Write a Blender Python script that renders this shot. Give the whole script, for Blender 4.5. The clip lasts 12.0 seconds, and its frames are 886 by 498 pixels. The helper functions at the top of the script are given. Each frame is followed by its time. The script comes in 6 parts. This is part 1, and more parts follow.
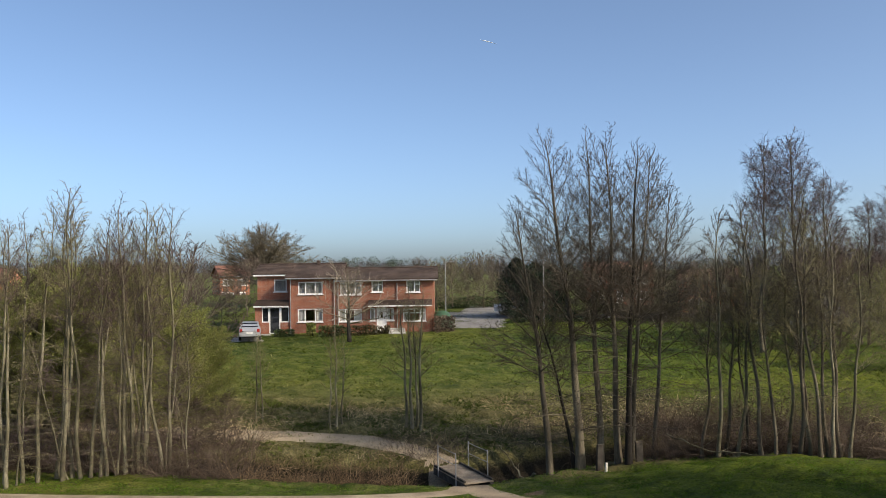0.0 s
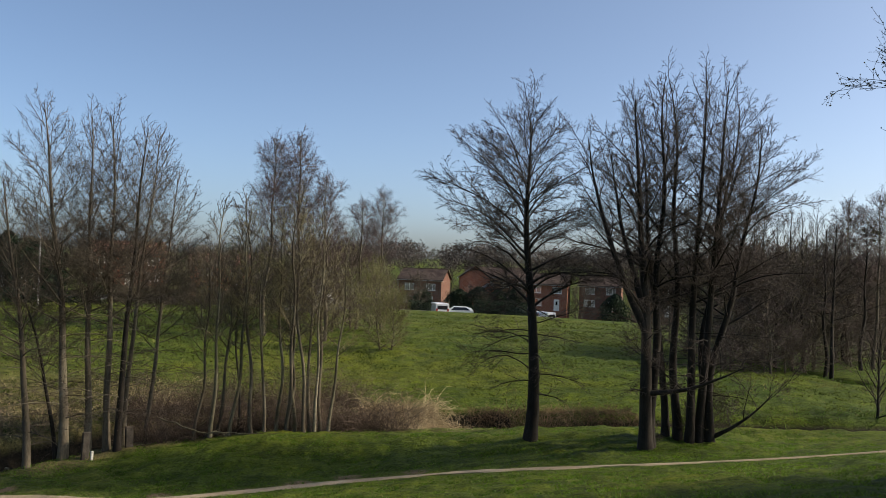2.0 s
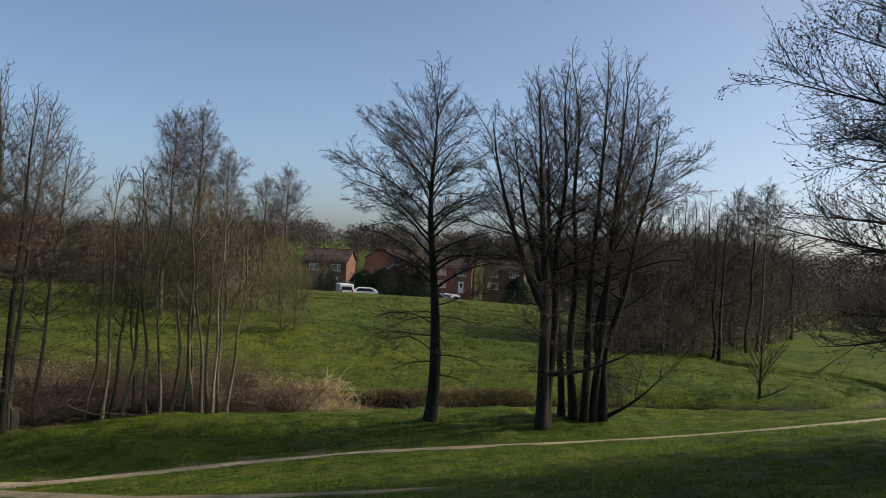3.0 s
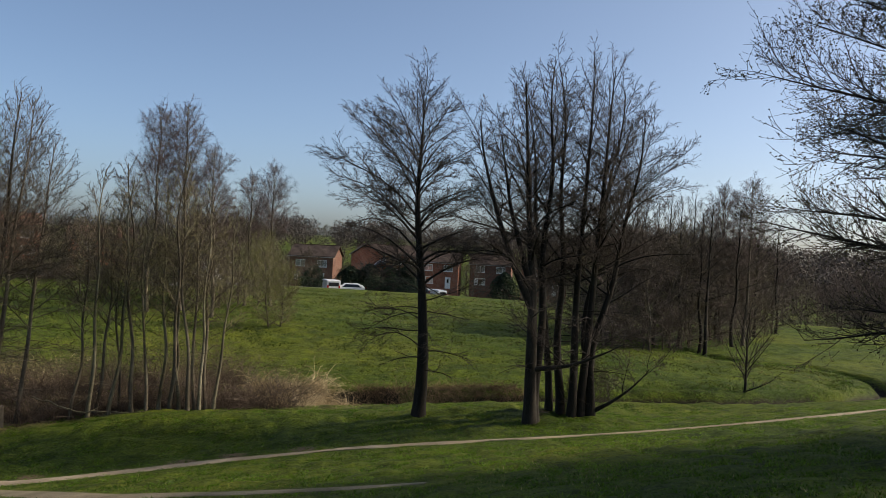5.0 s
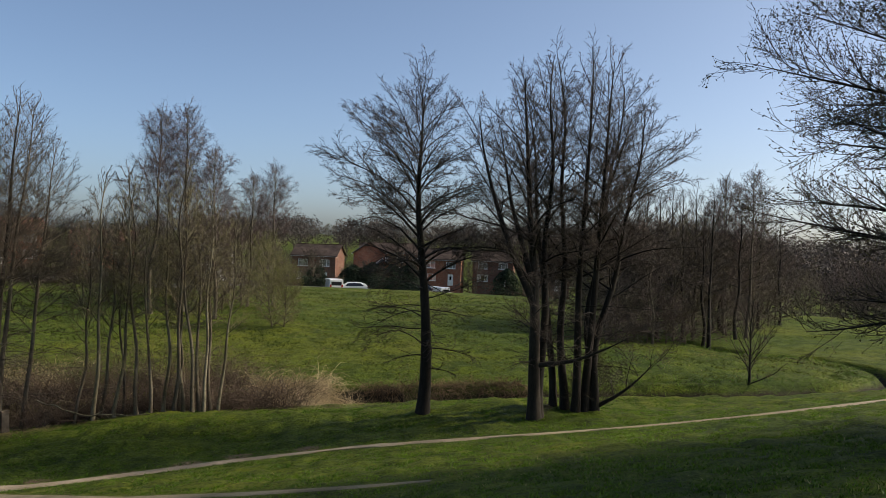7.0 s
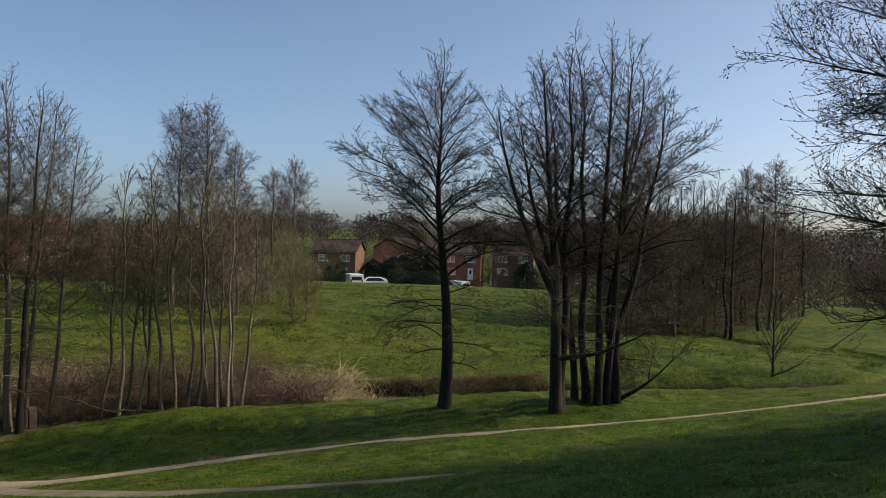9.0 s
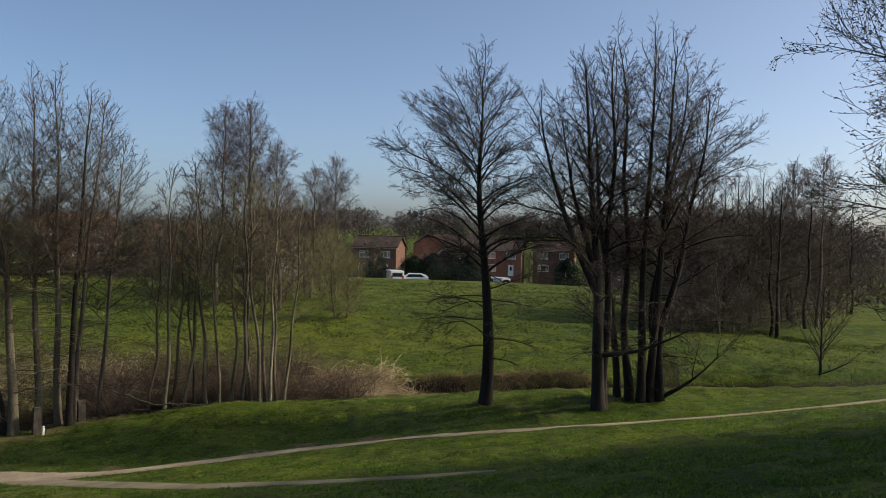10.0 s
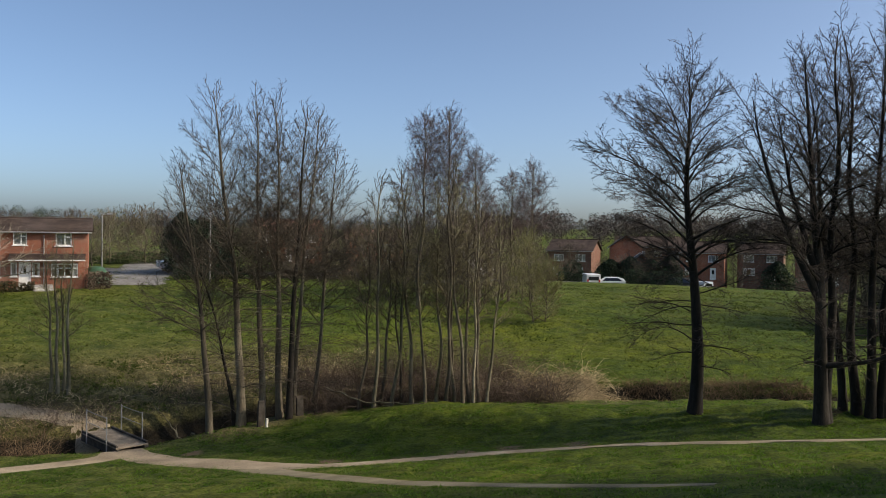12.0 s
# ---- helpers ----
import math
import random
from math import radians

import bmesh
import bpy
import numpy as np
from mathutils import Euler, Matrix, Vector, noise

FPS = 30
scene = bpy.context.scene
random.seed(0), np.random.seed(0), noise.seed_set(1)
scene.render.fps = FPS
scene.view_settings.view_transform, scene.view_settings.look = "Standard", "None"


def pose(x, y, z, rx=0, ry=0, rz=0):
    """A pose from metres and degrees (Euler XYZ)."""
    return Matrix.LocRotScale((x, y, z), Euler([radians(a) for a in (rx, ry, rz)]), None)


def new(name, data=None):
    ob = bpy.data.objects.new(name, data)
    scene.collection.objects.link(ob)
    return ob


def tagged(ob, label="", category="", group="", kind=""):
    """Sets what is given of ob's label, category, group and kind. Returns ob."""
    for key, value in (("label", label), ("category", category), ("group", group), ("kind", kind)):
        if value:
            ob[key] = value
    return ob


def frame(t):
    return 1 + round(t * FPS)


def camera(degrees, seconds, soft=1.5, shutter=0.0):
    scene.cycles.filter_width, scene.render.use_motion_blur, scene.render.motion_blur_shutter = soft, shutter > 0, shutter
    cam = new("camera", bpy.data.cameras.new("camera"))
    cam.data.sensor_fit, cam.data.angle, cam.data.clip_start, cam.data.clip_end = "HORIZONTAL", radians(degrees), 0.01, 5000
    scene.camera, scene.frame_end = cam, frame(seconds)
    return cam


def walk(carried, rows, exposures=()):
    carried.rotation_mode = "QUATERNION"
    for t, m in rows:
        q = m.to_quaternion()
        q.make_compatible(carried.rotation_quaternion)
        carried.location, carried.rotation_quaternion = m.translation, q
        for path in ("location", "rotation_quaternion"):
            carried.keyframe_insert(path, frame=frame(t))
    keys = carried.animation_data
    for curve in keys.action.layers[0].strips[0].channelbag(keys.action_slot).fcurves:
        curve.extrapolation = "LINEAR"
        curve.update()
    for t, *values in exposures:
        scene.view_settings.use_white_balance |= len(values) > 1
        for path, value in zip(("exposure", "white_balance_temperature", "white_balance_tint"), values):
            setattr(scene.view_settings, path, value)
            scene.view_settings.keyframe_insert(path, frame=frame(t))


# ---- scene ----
EYE = 10.0  # the lens's height above datum
cam = camera(54.81, 12.0, soft=0.8)
PATH = [
    (0.0, pose(0.000, 0.000, EYE + 0.000, 91.720, 0.800, 0.000)),
    (0.5, pose(0.121, -0.007, EYE + 0.008, 91.653, -0.100, -8.604)),
    (1.0, pose(0.219, -0.024, EYE + 0.009, 91.364, -0.996, -17.049)),
    (1.5, pose(0.341, -0.075, EYE + 0.001, 91.197, -2.031, -24.460)),
    (2.0, pose(0.462, -0.224, EYE + -0.005, 91.011, -2.163, -31.599)),
    (2.5, pose(0.512, -0.265, EYE + -0.012, 90.495, -2.386, -36.865)),
    (3.0, pose(0.509, -0.306, EYE + 0.000, 90.061, -3.206, -37.887)),
    (3.5, pose(0.486, -0.297, EYE + 0.012, 90.402, -3.387, -38.588)),
    (5.5, pose(0.513, -0.281, EYE + -0.011, 89.660, -2.774, -38.869)),
    (6.0, pose(0.520, -0.281, EYE + -0.006, 89.664, -2.425, -38.966)),
    (6.5, pose(0.519, -0.301, EYE + 0.009, 89.681, -2.111, -38.760)),
    (8.5, pose(0.490, -0.314, EYE + 0.008, 89.331, -1.851, -38.253)),
    (9.0, pose(0.475, -0.318, EYE + 0.021, 89.182, -1.409, -37.333)),
    (9.5, pose(0.488, -0.291, EYE + 0.014, 88.971, -1.275, -35.959)),
    (10.0, pose(0.476, -0.272, EYE + -0.001, 88.883, -1.343, -34.642)),
    (10.5, pose(0.437, -0.278, EYE + -0.004, 88.823, -1.366, -33.690)),
    (11.0, pose(0.374, -0.210, EYE + 0.016, 88.834, -1.409, -31.424)),
    (11.5, pose(0.274, -0.150, EYE + 0.023, 89.029, -1.297, -27.423)),
    (12.0, pose(0.177, -0.079, EYE + 0.007, 88.875, -0.779, -21.790)),
]
EXPOSURES = [(0.0, 0.88, 7250, 15), (1.0, 0.86, 7300, 15), (1.5, 0.84, 7300, 15), (2.0, 0.80, 7450, 15), (2.5, 0.58, 7500, 15), (6.5, 0.66, 7500, 15),
             (10.5, 0.56, 7400, 15), (11.5, 0.56, 7300, 15), (12.0, 0.7, 7300, 15)]
walk(cam, PATH, EXPOSURES)

# ---- sky, sun and exposure ----
SUN_AZ, SUN_EL = -121.0, 33.0          # degrees; azimuth counts to the left of +y
to_sun = Vector((-math.sin(radians(SUN_AZ)) * math.cos(radians(SUN_EL)),
                 math.cos(radians(SUN_AZ)) * math.cos(radians(SUN_EL)), math.sin(radians(SUN_EL))))
world = bpy.data.worlds.new("sky")
scene.world = world
world.use_nodes = True
wn = world.node_tree.nodes
sky = wn.new("ShaderNodeTexSky")
sky.sky_type, sky.sun_disc = "NISHITA", False
sky.sun_elevation, sky.sun_rotation = radians(SUN_EL), radians(-SUN_AZ)
sky.air_density, sky.dust_density, sky.ozone_density = 0.6, 6.0, 6.0
sky.altitude = 1180
wn["Background"].inputs["Strength"].default_value = 0.15
clear = wn.new("ShaderNodeMix")
clear.data_type, clear.blend_type = "RGBA", "MULTIPLY"
clear.inputs[0].default_value, clear.inputs[7].default_value = 1.0, (1.03, 1.03, 0.89, 1.0)
world.node_tree.links.new(sky.outputs["Color"], clear.inputs[6])
world.node_tree.links.new(clear.outputs[2], wn["Background"].inputs["Color"])
sun_data = bpy.data.lights.new("sun", "SUN")
sun_data.energy, sun_data.angle, sun_data.color = 2.3, radians(0.55), (1.0, 0.93, 0.80)
sun = new("sun", sun_data)
sun.rotation_euler = to_sun.to_track_quat("Z", "Y").to_euler()
scene.view_settings.exposure = 0.0


# ---- materials ----
def material(name, base, rough=0.8, metal=0.0, spec=0.5):
    m = bpy.data.materials.new(name)
    m.use_nodes = True
    b = m.node_tree.nodes["Principled BSDF"]
    b.inputs["Base Color"].default_value = (*base, 1)
    b.inputs["Roughness"].default_value = rough
    b.inputs["Metallic"].default_value = metal
    b.inputs["Specular IOR Level"].default_value = spec
    return m


def noise_tex(m, scale, detail=5.0, rough=0.6, stretch=(1, 1, 1), world_space=True):
    n, l = m.node_tree.nodes, m.node_tree.links
    mp = n.new("ShaderNodeMapping")
    mp.inputs["Scale"].default_value = stretch
    if world_space:
        l.new(n.new("ShaderNodeNewGeometry").outputs["Position"], mp.inputs["Vector"])
    else:
        l.new(n.new("ShaderNodeTexCoord").outputs["Object"], mp.inputs["Vector"])
    t = n.new("ShaderNodeTexNoise")
    t.inputs["Scale"].default_value, t.inputs["Detail"].default_value, t.inputs["Roughness"].default_value = scale, detail, rough
    l.new(mp.outputs["Vector"], t.inputs["Vector"])
    return t.outputs["Fac"]


def ramp(m, fac, stops):
    r = m.node_tree.nodes.new("ShaderNodeValToRGB")
    m.node_tree.links.new(fac, r.inputs["Fac"])
    e = r.color_ramp.elements
    while len(e) < len(stops):
        e.new(0.5)
    for k, (p, c) in zip(e, stops):
        k.position, k.color = p, (*c, 1)
    return r.outputs["Color"]


def mix(m, fac, a, b, mode="MIX"):
    x = m.node_tree.nodes.new("ShaderNodeMix")
    x.data_type, x.blend_type = "RGBA", mode
    for v, i in ((fac, 0), (a, 6), (b, 7)):
        if isinstance(v, (int, float)):
            x.inputs[i].default_value = v
        elif isinstance(v, tuple):
            x.inputs[i].default_value = (*v, 1)
        else:
            m.node_tree.links.new(v, x.inputs[i])
    return x.outputs[2]


def base_color(m, c):
    m.node_tree.links.new(c, m.node_tree.nodes["Principled BSDF"].inputs["Base Color"])
    return m


def bump(m, height, strength=0.4, distance=0.02):
    b = m.node_tree.nodes.new("ShaderNodeBump")
    b.inputs["Strength"].default_value, b.inputs["Distance"].default_value = strength, distance
    m.node_tree.links.new(height, b.inputs["Height"])
    m.node_tree.links.new(b.outputs["Normal"], m.node_tree.nodes["Principled BSDF"].inputs["Normal"])
    return m


def varied(name, dark, mid, light, scale, rough=0.85, fine=None, bumps=0.3, stretch=(1, 1, 1), spec=0.3, depth=0.02):
    """Two scales of noise over three tones, with relief."""
    m = material(name, mid, rough, spec=spec)
    big = noise_tex(m, scale, 4, 0.55, stretch)
    small = noise_tex(m, fine or scale * 9, 4, 0.65, stretch)
    c = ramp(m, big, [(0.3, dark), (0.5, mid), (0.7, light)])
    g = ramp(m, small, [(0.3, (0.62, 0.62, 0.62)), (0.7, (1.3, 1.3, 1.3))])
    base_color(m, mix(m, 1.0, c, g, "MULTIPLY"))
    return bump(m, small, bumps, depth)


def island_tint(m, color, low=0.7, high=1.3):
    """Vary a colour socket from piece to piece of a joined mesh."""
    geo = m.node_tree.nodes.new("ShaderNodeNewGeometry")
    g = ramp(m, geo.outputs["Random Per Island"], [(0.0, (low, low, low)), (1.0, (high, high, high))])
    return base_color(m, mix(m, 1.0, color, g, "MULTIPLY"))


def leafy(name, dark, light, scale=0.6, rough=0.6, thin=0.25):
    """Leaf or blade colours varied from piece to piece; thin lets light through."""
    m = material(name, light, rough, spec=0.25)
    c = ramp(m, noise_tex(m, scale, 3), [(0.35, dark), (0.65, light)])
    island_tint(m, c, 0.45, 1.7)
    n, l = m.node_tree.nodes, m.node_tree.links
    tr, mx = n.new("ShaderNodeBsdfTranslucent"), n.new("ShaderNodeMixShader")
    b = n["Principled BSDF"]
    l.new(b.inputs["Base Color"].links[0].from_socket, tr.inputs["Color"])
    mx.inputs[0].default_value = thin
    l.new(b.outputs[0], mx.inputs[1]), l.new(tr.outputs[0], mx.inputs[2])
    l.new(mx.outputs[0], n["Material Output"].inputs["Surface"])
    return m


# alder bark and twig tones carry light: near black if backlit, paler if sunlit
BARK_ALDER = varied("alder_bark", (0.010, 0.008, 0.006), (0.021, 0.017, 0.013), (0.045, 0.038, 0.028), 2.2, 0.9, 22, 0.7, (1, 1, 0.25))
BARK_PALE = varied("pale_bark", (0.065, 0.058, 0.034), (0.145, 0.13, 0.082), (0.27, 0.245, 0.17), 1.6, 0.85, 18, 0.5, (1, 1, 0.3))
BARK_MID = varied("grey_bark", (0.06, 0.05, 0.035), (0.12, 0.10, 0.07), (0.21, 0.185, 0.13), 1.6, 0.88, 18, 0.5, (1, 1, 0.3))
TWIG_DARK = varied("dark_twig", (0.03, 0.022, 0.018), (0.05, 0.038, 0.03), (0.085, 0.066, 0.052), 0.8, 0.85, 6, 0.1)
TWIG_GREY = varied("grey_twig", (0.038, 0.03, 0.022), (0.062, 0.05, 0.036), (0.10, 0.083, 0.06), 0.8, 0.85, 6, 0.1)
TWIG_PURPLE = varied("purple_twig", (0.055, 0.036, 0.034), (0.09, 0.061, 0.056), (0.14, 0.098, 0.088), 0.8, 0.85, 6, 0.1)
TWIG_OLIVE = varied("olive_twig", (0.11, 0.096, 0.048), (0.18, 0.156, 0.078), (0.27, 0.24, 0.12), 0.8, 0.85, 6, 0.1)
TWIG_PALE = varied("pale_twig", (0.16, 0.13, 0.10), (0.26, 0.22, 0.17), (0.36, 0.31, 0.25), 0.8, 0.85, 6, 0.1)
TWIG_FAR = varied("far_twig", (0.085, 0.070, 0.048), (0.135, 0.113, 0.077), (0.20, 0.168, 0.115), 0.4, 0.9, 4, 0.05)
TWIG_FAR_RED = varied("far_reddish_twig", (0.058, 0.042, 0.037), (0.095, 0.070, 0.060), (0.145, 0.11, 0.094), 0.4, 0.9, 4, 0.05)
BRAMBLE = varied("bramble_stem", (0.045, 0.031, 0.022), (0.095, 0.067, 0.047), (0.21, 0.16, 0.115), 0.7, 0.85, 7, 0.1)
STRAW = leafy("dry_reed", (0.32, 0.245, 0.14), (0.60, 0.50, 0.32), 0.5, 0.8)
REED = leafy("brown_reed", (0.09, 0.058, 0.035), (0.24, 0.17, 0.10), 0.6, 0.85)
LEAF_YOUNG = leafy("young_leaf", (0.10, 0.115, 0.026), (0.20, 0.215, 0.055))
LEAF_DARK = leafy("dark_evergreen", (0.012, 0.022, 0.012), (0.03, 0.05, 0.024))
LEAF_BUD = leafy("spring_bud", (0.035, 0.030, 0.014), (0.075, 0.07, 0.028))
LEAF_HEDGE = leafy("hedge_leaf", (0.03, 0.045, 0.016), (0.07, 0.095, 0.032))
WOOD_FAR = leafy("far_wood", (0.048, 0.040, 0.036), (0.092, 0.076, 0.064), 0.02)
WOOD_FAR_GREEN = leafy("far_green_wood", (0.03, 0.042, 0.022), (0.065, 0.08, 0.04), 0.02)
BLADE = leafy("grass_blade", (0.045, 0.102, 0.007), (0.115, 0.205, 0.015), 0.25, 0.45, 0.55)
BLADE.node_tree.nodes["Principled BSDF"].inputs["Specular IOR Level"].default_value = 0.35
BLADE_MEADOW = leafy("meadow_blade", (0.048, 0.074, 0.011), (0.118, 0.142, 0.027), 0.2, 0.5, 0.5)
BLADE_DRY = leafy("dry_grass_blade", (0.12, 0.115, 0.04), (0.25, 0.23, 0.10), 0.3, 0.7)


def grass_material():
    m = material("meadow_grass", (0.09, 0.13, 0.03), 0.85, spec=0.15)
    wide = noise_tex(m, 0.07, 6, 0.68)
    mid = noise_tex(m, 0.9, 6, 0.68, (1, 1, 1))
    fine = noise_tex(m, 11.0, 4, 0.75)
    c1 = ramp(m, wide, [(0.33, (0.038, 0.070, 0.006)), (0.5, (0.070, 0.100, 0.009)), (0.66, (0.104, 0.122, 0.014))])
    c2 = ramp(m, mid, [(0.32, (0.42, 0.48, 0.4)), (0.5, (1.0, 1.0, 1.0)), (0.70, (1.55, 1.4, 1.25))])
    c3 = ramp(m, fine, [(0.34, (0.3, 0.36, 0.28)), (0.66, (1.55, 1.5, 1.4))])
    c = mix(m, 1.0, mix(m, 1.0, c1, c2, "MULTIPLY"), c3, "MULTIPLY")
    # rough, dry grass follows the stream; its tones are darkened for tree shade
    att = m.node_tree.nodes.new("ShaderNodeAttribute")
    att.attribute_name = "dry"
    dry = ramp(m, mid, [(0.3, (0.065, 0.056, 0.022)), (0.55, (0.135, 0.118, 0.052)), (0.75, (0.25, 0.215, 0.115))])
    dry = mix(m, 1.0, dry, c3, "MULTIPLY")
    f = m.node_tree.nodes.new("ShaderNodeMath")
    f.operation, f.use_clamp = "MULTIPLY_ADD", True
    m.node_tree.links.new(mid, f.inputs[0])
    f.inputs[1].default_value = 1.6
    sub = m.node_tree.nodes.new("ShaderNodeMath")
    sub.operation = "MULTIPLY_ADD"
    m.node_tree.links.new(att.outputs["Fac"], sub.inputs[0])
    sub.inputs[1].default_value, sub.inputs[2].default_value = 1.9, -1.75
    m.node_tree.links.new(sub.outputs[0], f.inputs[2])
    c = mix(m, f.outputs[0], c, dry)
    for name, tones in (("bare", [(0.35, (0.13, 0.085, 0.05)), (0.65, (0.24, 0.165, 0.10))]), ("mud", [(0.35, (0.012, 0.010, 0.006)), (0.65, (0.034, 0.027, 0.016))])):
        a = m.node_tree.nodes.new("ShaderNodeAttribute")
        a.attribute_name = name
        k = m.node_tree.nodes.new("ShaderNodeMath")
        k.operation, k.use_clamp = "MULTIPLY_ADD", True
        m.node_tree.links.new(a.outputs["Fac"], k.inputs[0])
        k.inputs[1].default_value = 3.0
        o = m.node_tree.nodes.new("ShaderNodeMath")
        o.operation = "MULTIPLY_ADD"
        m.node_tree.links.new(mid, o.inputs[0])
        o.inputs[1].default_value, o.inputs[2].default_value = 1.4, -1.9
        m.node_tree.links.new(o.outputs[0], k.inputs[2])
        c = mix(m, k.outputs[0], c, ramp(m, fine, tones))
    base_color(m, c)
    tuft = noise_tex(m, 2.4, 3, 0.6)
    lump = m.node_tree.nodes.new("ShaderNodeMath")
    lump.operation = "MULTIPLY_ADD"
    m.node_tree.links.new(tuft, lump.inputs[0])
    m.node_tree.links.new(fine, lump.inputs[2])
    lump.inputs[1].default_value = 2.2
    return bump(m, lump.outputs[0], 0.8, 0.11)


GRASS = grass_material()
GRAVEL = varied("gravel_path", (0.21, 0.165, 0.11), (0.32, 0.255, 0.172), (0.43, 0.35, 0.245), 0.7, 0.95, 25, 0.4)
DIRT = varied("worn_earth_path", (0.14, 0.12, 0.07), (0.21, 0.175, 0.11), (0.28, 0.235, 0.15), 0.9, 0.95, 25, 0.4)
ASPHALT = varied("asphalt", (0.07, 0.07, 0.07), (0.11, 0.11, 0.108), (0.16, 0.158, 0.15), 0.3, 0.9, 15, 0.2)
PAVING = varied("worn_paving", (0.13, 0.128, 0.12), (0.19, 0.185, 0.175), (0.26, 0.25, 0.235), 0.5, 0.9, 12, 0.2)
CONCRETE = varied("concrete", (0.25, 0.24, 0.22), (0.34, 0.33, 0.30), (0.43, 0.42, 0.39), 0.8, 0.9, 18, 0.2)
DECK = varied("weathered_deck", (0.17, 0.135, 0.095), (0.26, 0.21, 0.15), (0.35, 0.29, 0.215), 2.0, 0.9, 30, 0.4)
STEEL = varied("galvanised_steel", (0.16, 0.16, 0.16), (0.24, 0.24, 0.24), (0.32, 0.32, 0.32), 6, 0.5, 40, 0.1, spec=0.5)
OLD_POST = varied("old_timber", (0.03, 0.025, 0.02), (0.06, 0.052, 0.042), (0.11, 0.095, 0.078), 3, 0.9, 30, 0.4)
UPVC = varied("white_upvc", (0.70, 0.70, 0.68), (0.76, 0.76, 0.74), (0.8, 0.8, 0.78), 3, 0.4, 20, 0.02, spec=0.5)
RENDER_WALL = varied("pale_render", (0.50, 0.47, 0.41), (0.60, 0.57, 0.50), (0.68, 0.65, 0.58), 0.7, 0.9, 12, 0.15)
TILE_BROWN = varied("brown_roof_tile", (0.04, 0.028, 0.022), (0.066, 0.046, 0.037), (0.10, 0.072, 0.057), 0.8, 0.9, 9, 0.3)
TILE_RED = varied("red_roof_tile", (0.13, 0.06, 0.045), (0.19, 0.09, 0.065), (0.25, 0.125, 0.09), 0.8, 0.9, 9, 0.3)
CAR_WHITE = material("white_car_paint", (0.72, 0.73, 0.74), 0.25, spec=0.6)
CAR_SILVER = material("silver_car_paint", (0.42, 0.43, 0.45), 0.28, 0.5)
CAR_DARK = material("dark_car_paint", (0.02, 0.022, 0.028), 0.25, spec=0.6)
RUBBER = material("tyre_rubber", (0.018, 0.018, 0.018), 0.85)
ALLOY = material("wheel_alloy", (0.45, 0.45, 0.46), 0.35, 0.9)
LAMP_RED = material("red_lamp_glass", (0.35, 0.02, 0.015), 0.2)
LAMP_CLEAR = material("clear_lamp_glass", (0.7, 0.72, 0.74), 0.15)
GLASS = material("window_glass", (0.015, 0.018, 0.022), 0.06, spec=0.7)
ROOM_GLASS = bpy.data.materials.new("clear_window_glass")
ROOM_GLASS.use_nodes = True
gn, gl = ROOM_GLASS.node_tree.nodes, ROOM_GLASS.node_tree.links
gn.remove(gn["Principled BSDF"])
clear_, gloss_, both_ = gn.new("ShaderNodeBsdfTransparent"), gn.new("ShaderNodeBsdfGlossy"), gn.new("ShaderNodeMixShader")
gloss_.inputs["Roughness"].default_value, both_.inputs[0].default_value = 0.03, 0.12
gl.new(clear_.outputs[0], both_.inputs[1]), gl.new(gloss_.outputs[0], both_.inputs[2]), gl.new(both_.outputs[0], gn["Material Output"].inputs["Surface"])
CURTAIN = varied("net_curtain", (0.45, 0.44, 0.42), (0.58, 0.57, 0.54), (0.68, 0.67, 0.64), 2.0, 0.95, 14, 0.1, (3, 3, 0.3))
WATER = material("stream_water", (0.02, 0.022, 0.018), 0.06, spec=0.6)
BIN_GREEN = varied("green_tarpaulin", (0.02, 0.06, 0.035), (0.035, 0.09, 0.05), (0.05, 0.12, 0.07), 1.5, 0.6, 12, 0.1)


def brick_material(name, a, b, mortar):
    m = material(name, a, 0.9, spec=0.2)
    n, l = m.node_tree.nodes, m.node_tree.links
    co = n.new("ShaderNodeTexCoord")
    sep = n.new("ShaderNodeSeparateXYZ")
    l.new(co.outputs["Object"], sep.inputs[0])
    add = n.new("ShaderNodeMath")
    l.new(sep.outputs["X"], add.inputs[0]), l.new(sep.outputs["Y"], add.inputs[1])
    cb = n.new("ShaderNodeCombineXYZ")
    l.new(add.outputs[0], cb.inputs["X"]), l.new(sep.outputs["Z"], cb.inputs["Y"])
    t = n.new("ShaderNodeTexBrick")
    l.new(cb.outputs[0], t.inputs["Vector"])
    for k, v in (("Color1", (*a, 1)), ("Color2", (*b, 1)), ("Mortar", (*mortar, 1)), ("Scale", 1.0), ("Mortar Size", 0.006),
                 ("Brick Width", 0.225), ("Row Height", 0.075), ("Bias", 0.0)):
        t.inputs[k].default_value = v
    g = ramp(m, noise_tex(m, 0.6, 5, 0.6), [(0.3, (0.7, 0.7, 0.7)), (0.7, (1.2, 1.15, 1.1))])
    base_color(m, mix(m, 1.0, t.outputs["Color"], g, "MULTIPLY"))
    return bump(m, t.outputs["Fac"], 0.2, 0.004)


BRICK_RED = brick_material("red_brick", (0.30, 0.105, 0.06), (0.21, 0.07, 0.045), (0.32, 0.26, 0.21))
BRICK_ORANGE = brick_material("orange_brick", (0.46, 0.17, 0.09), (0.38, 0.13, 0.07), (0.40, 0.30, 0.24))
BRICK_BROWN = brick_material("brown_brick", (0.19, 0.088, 0.062), (0.145, 0.065, 0.045), (0.22, 0.19, 0.16))


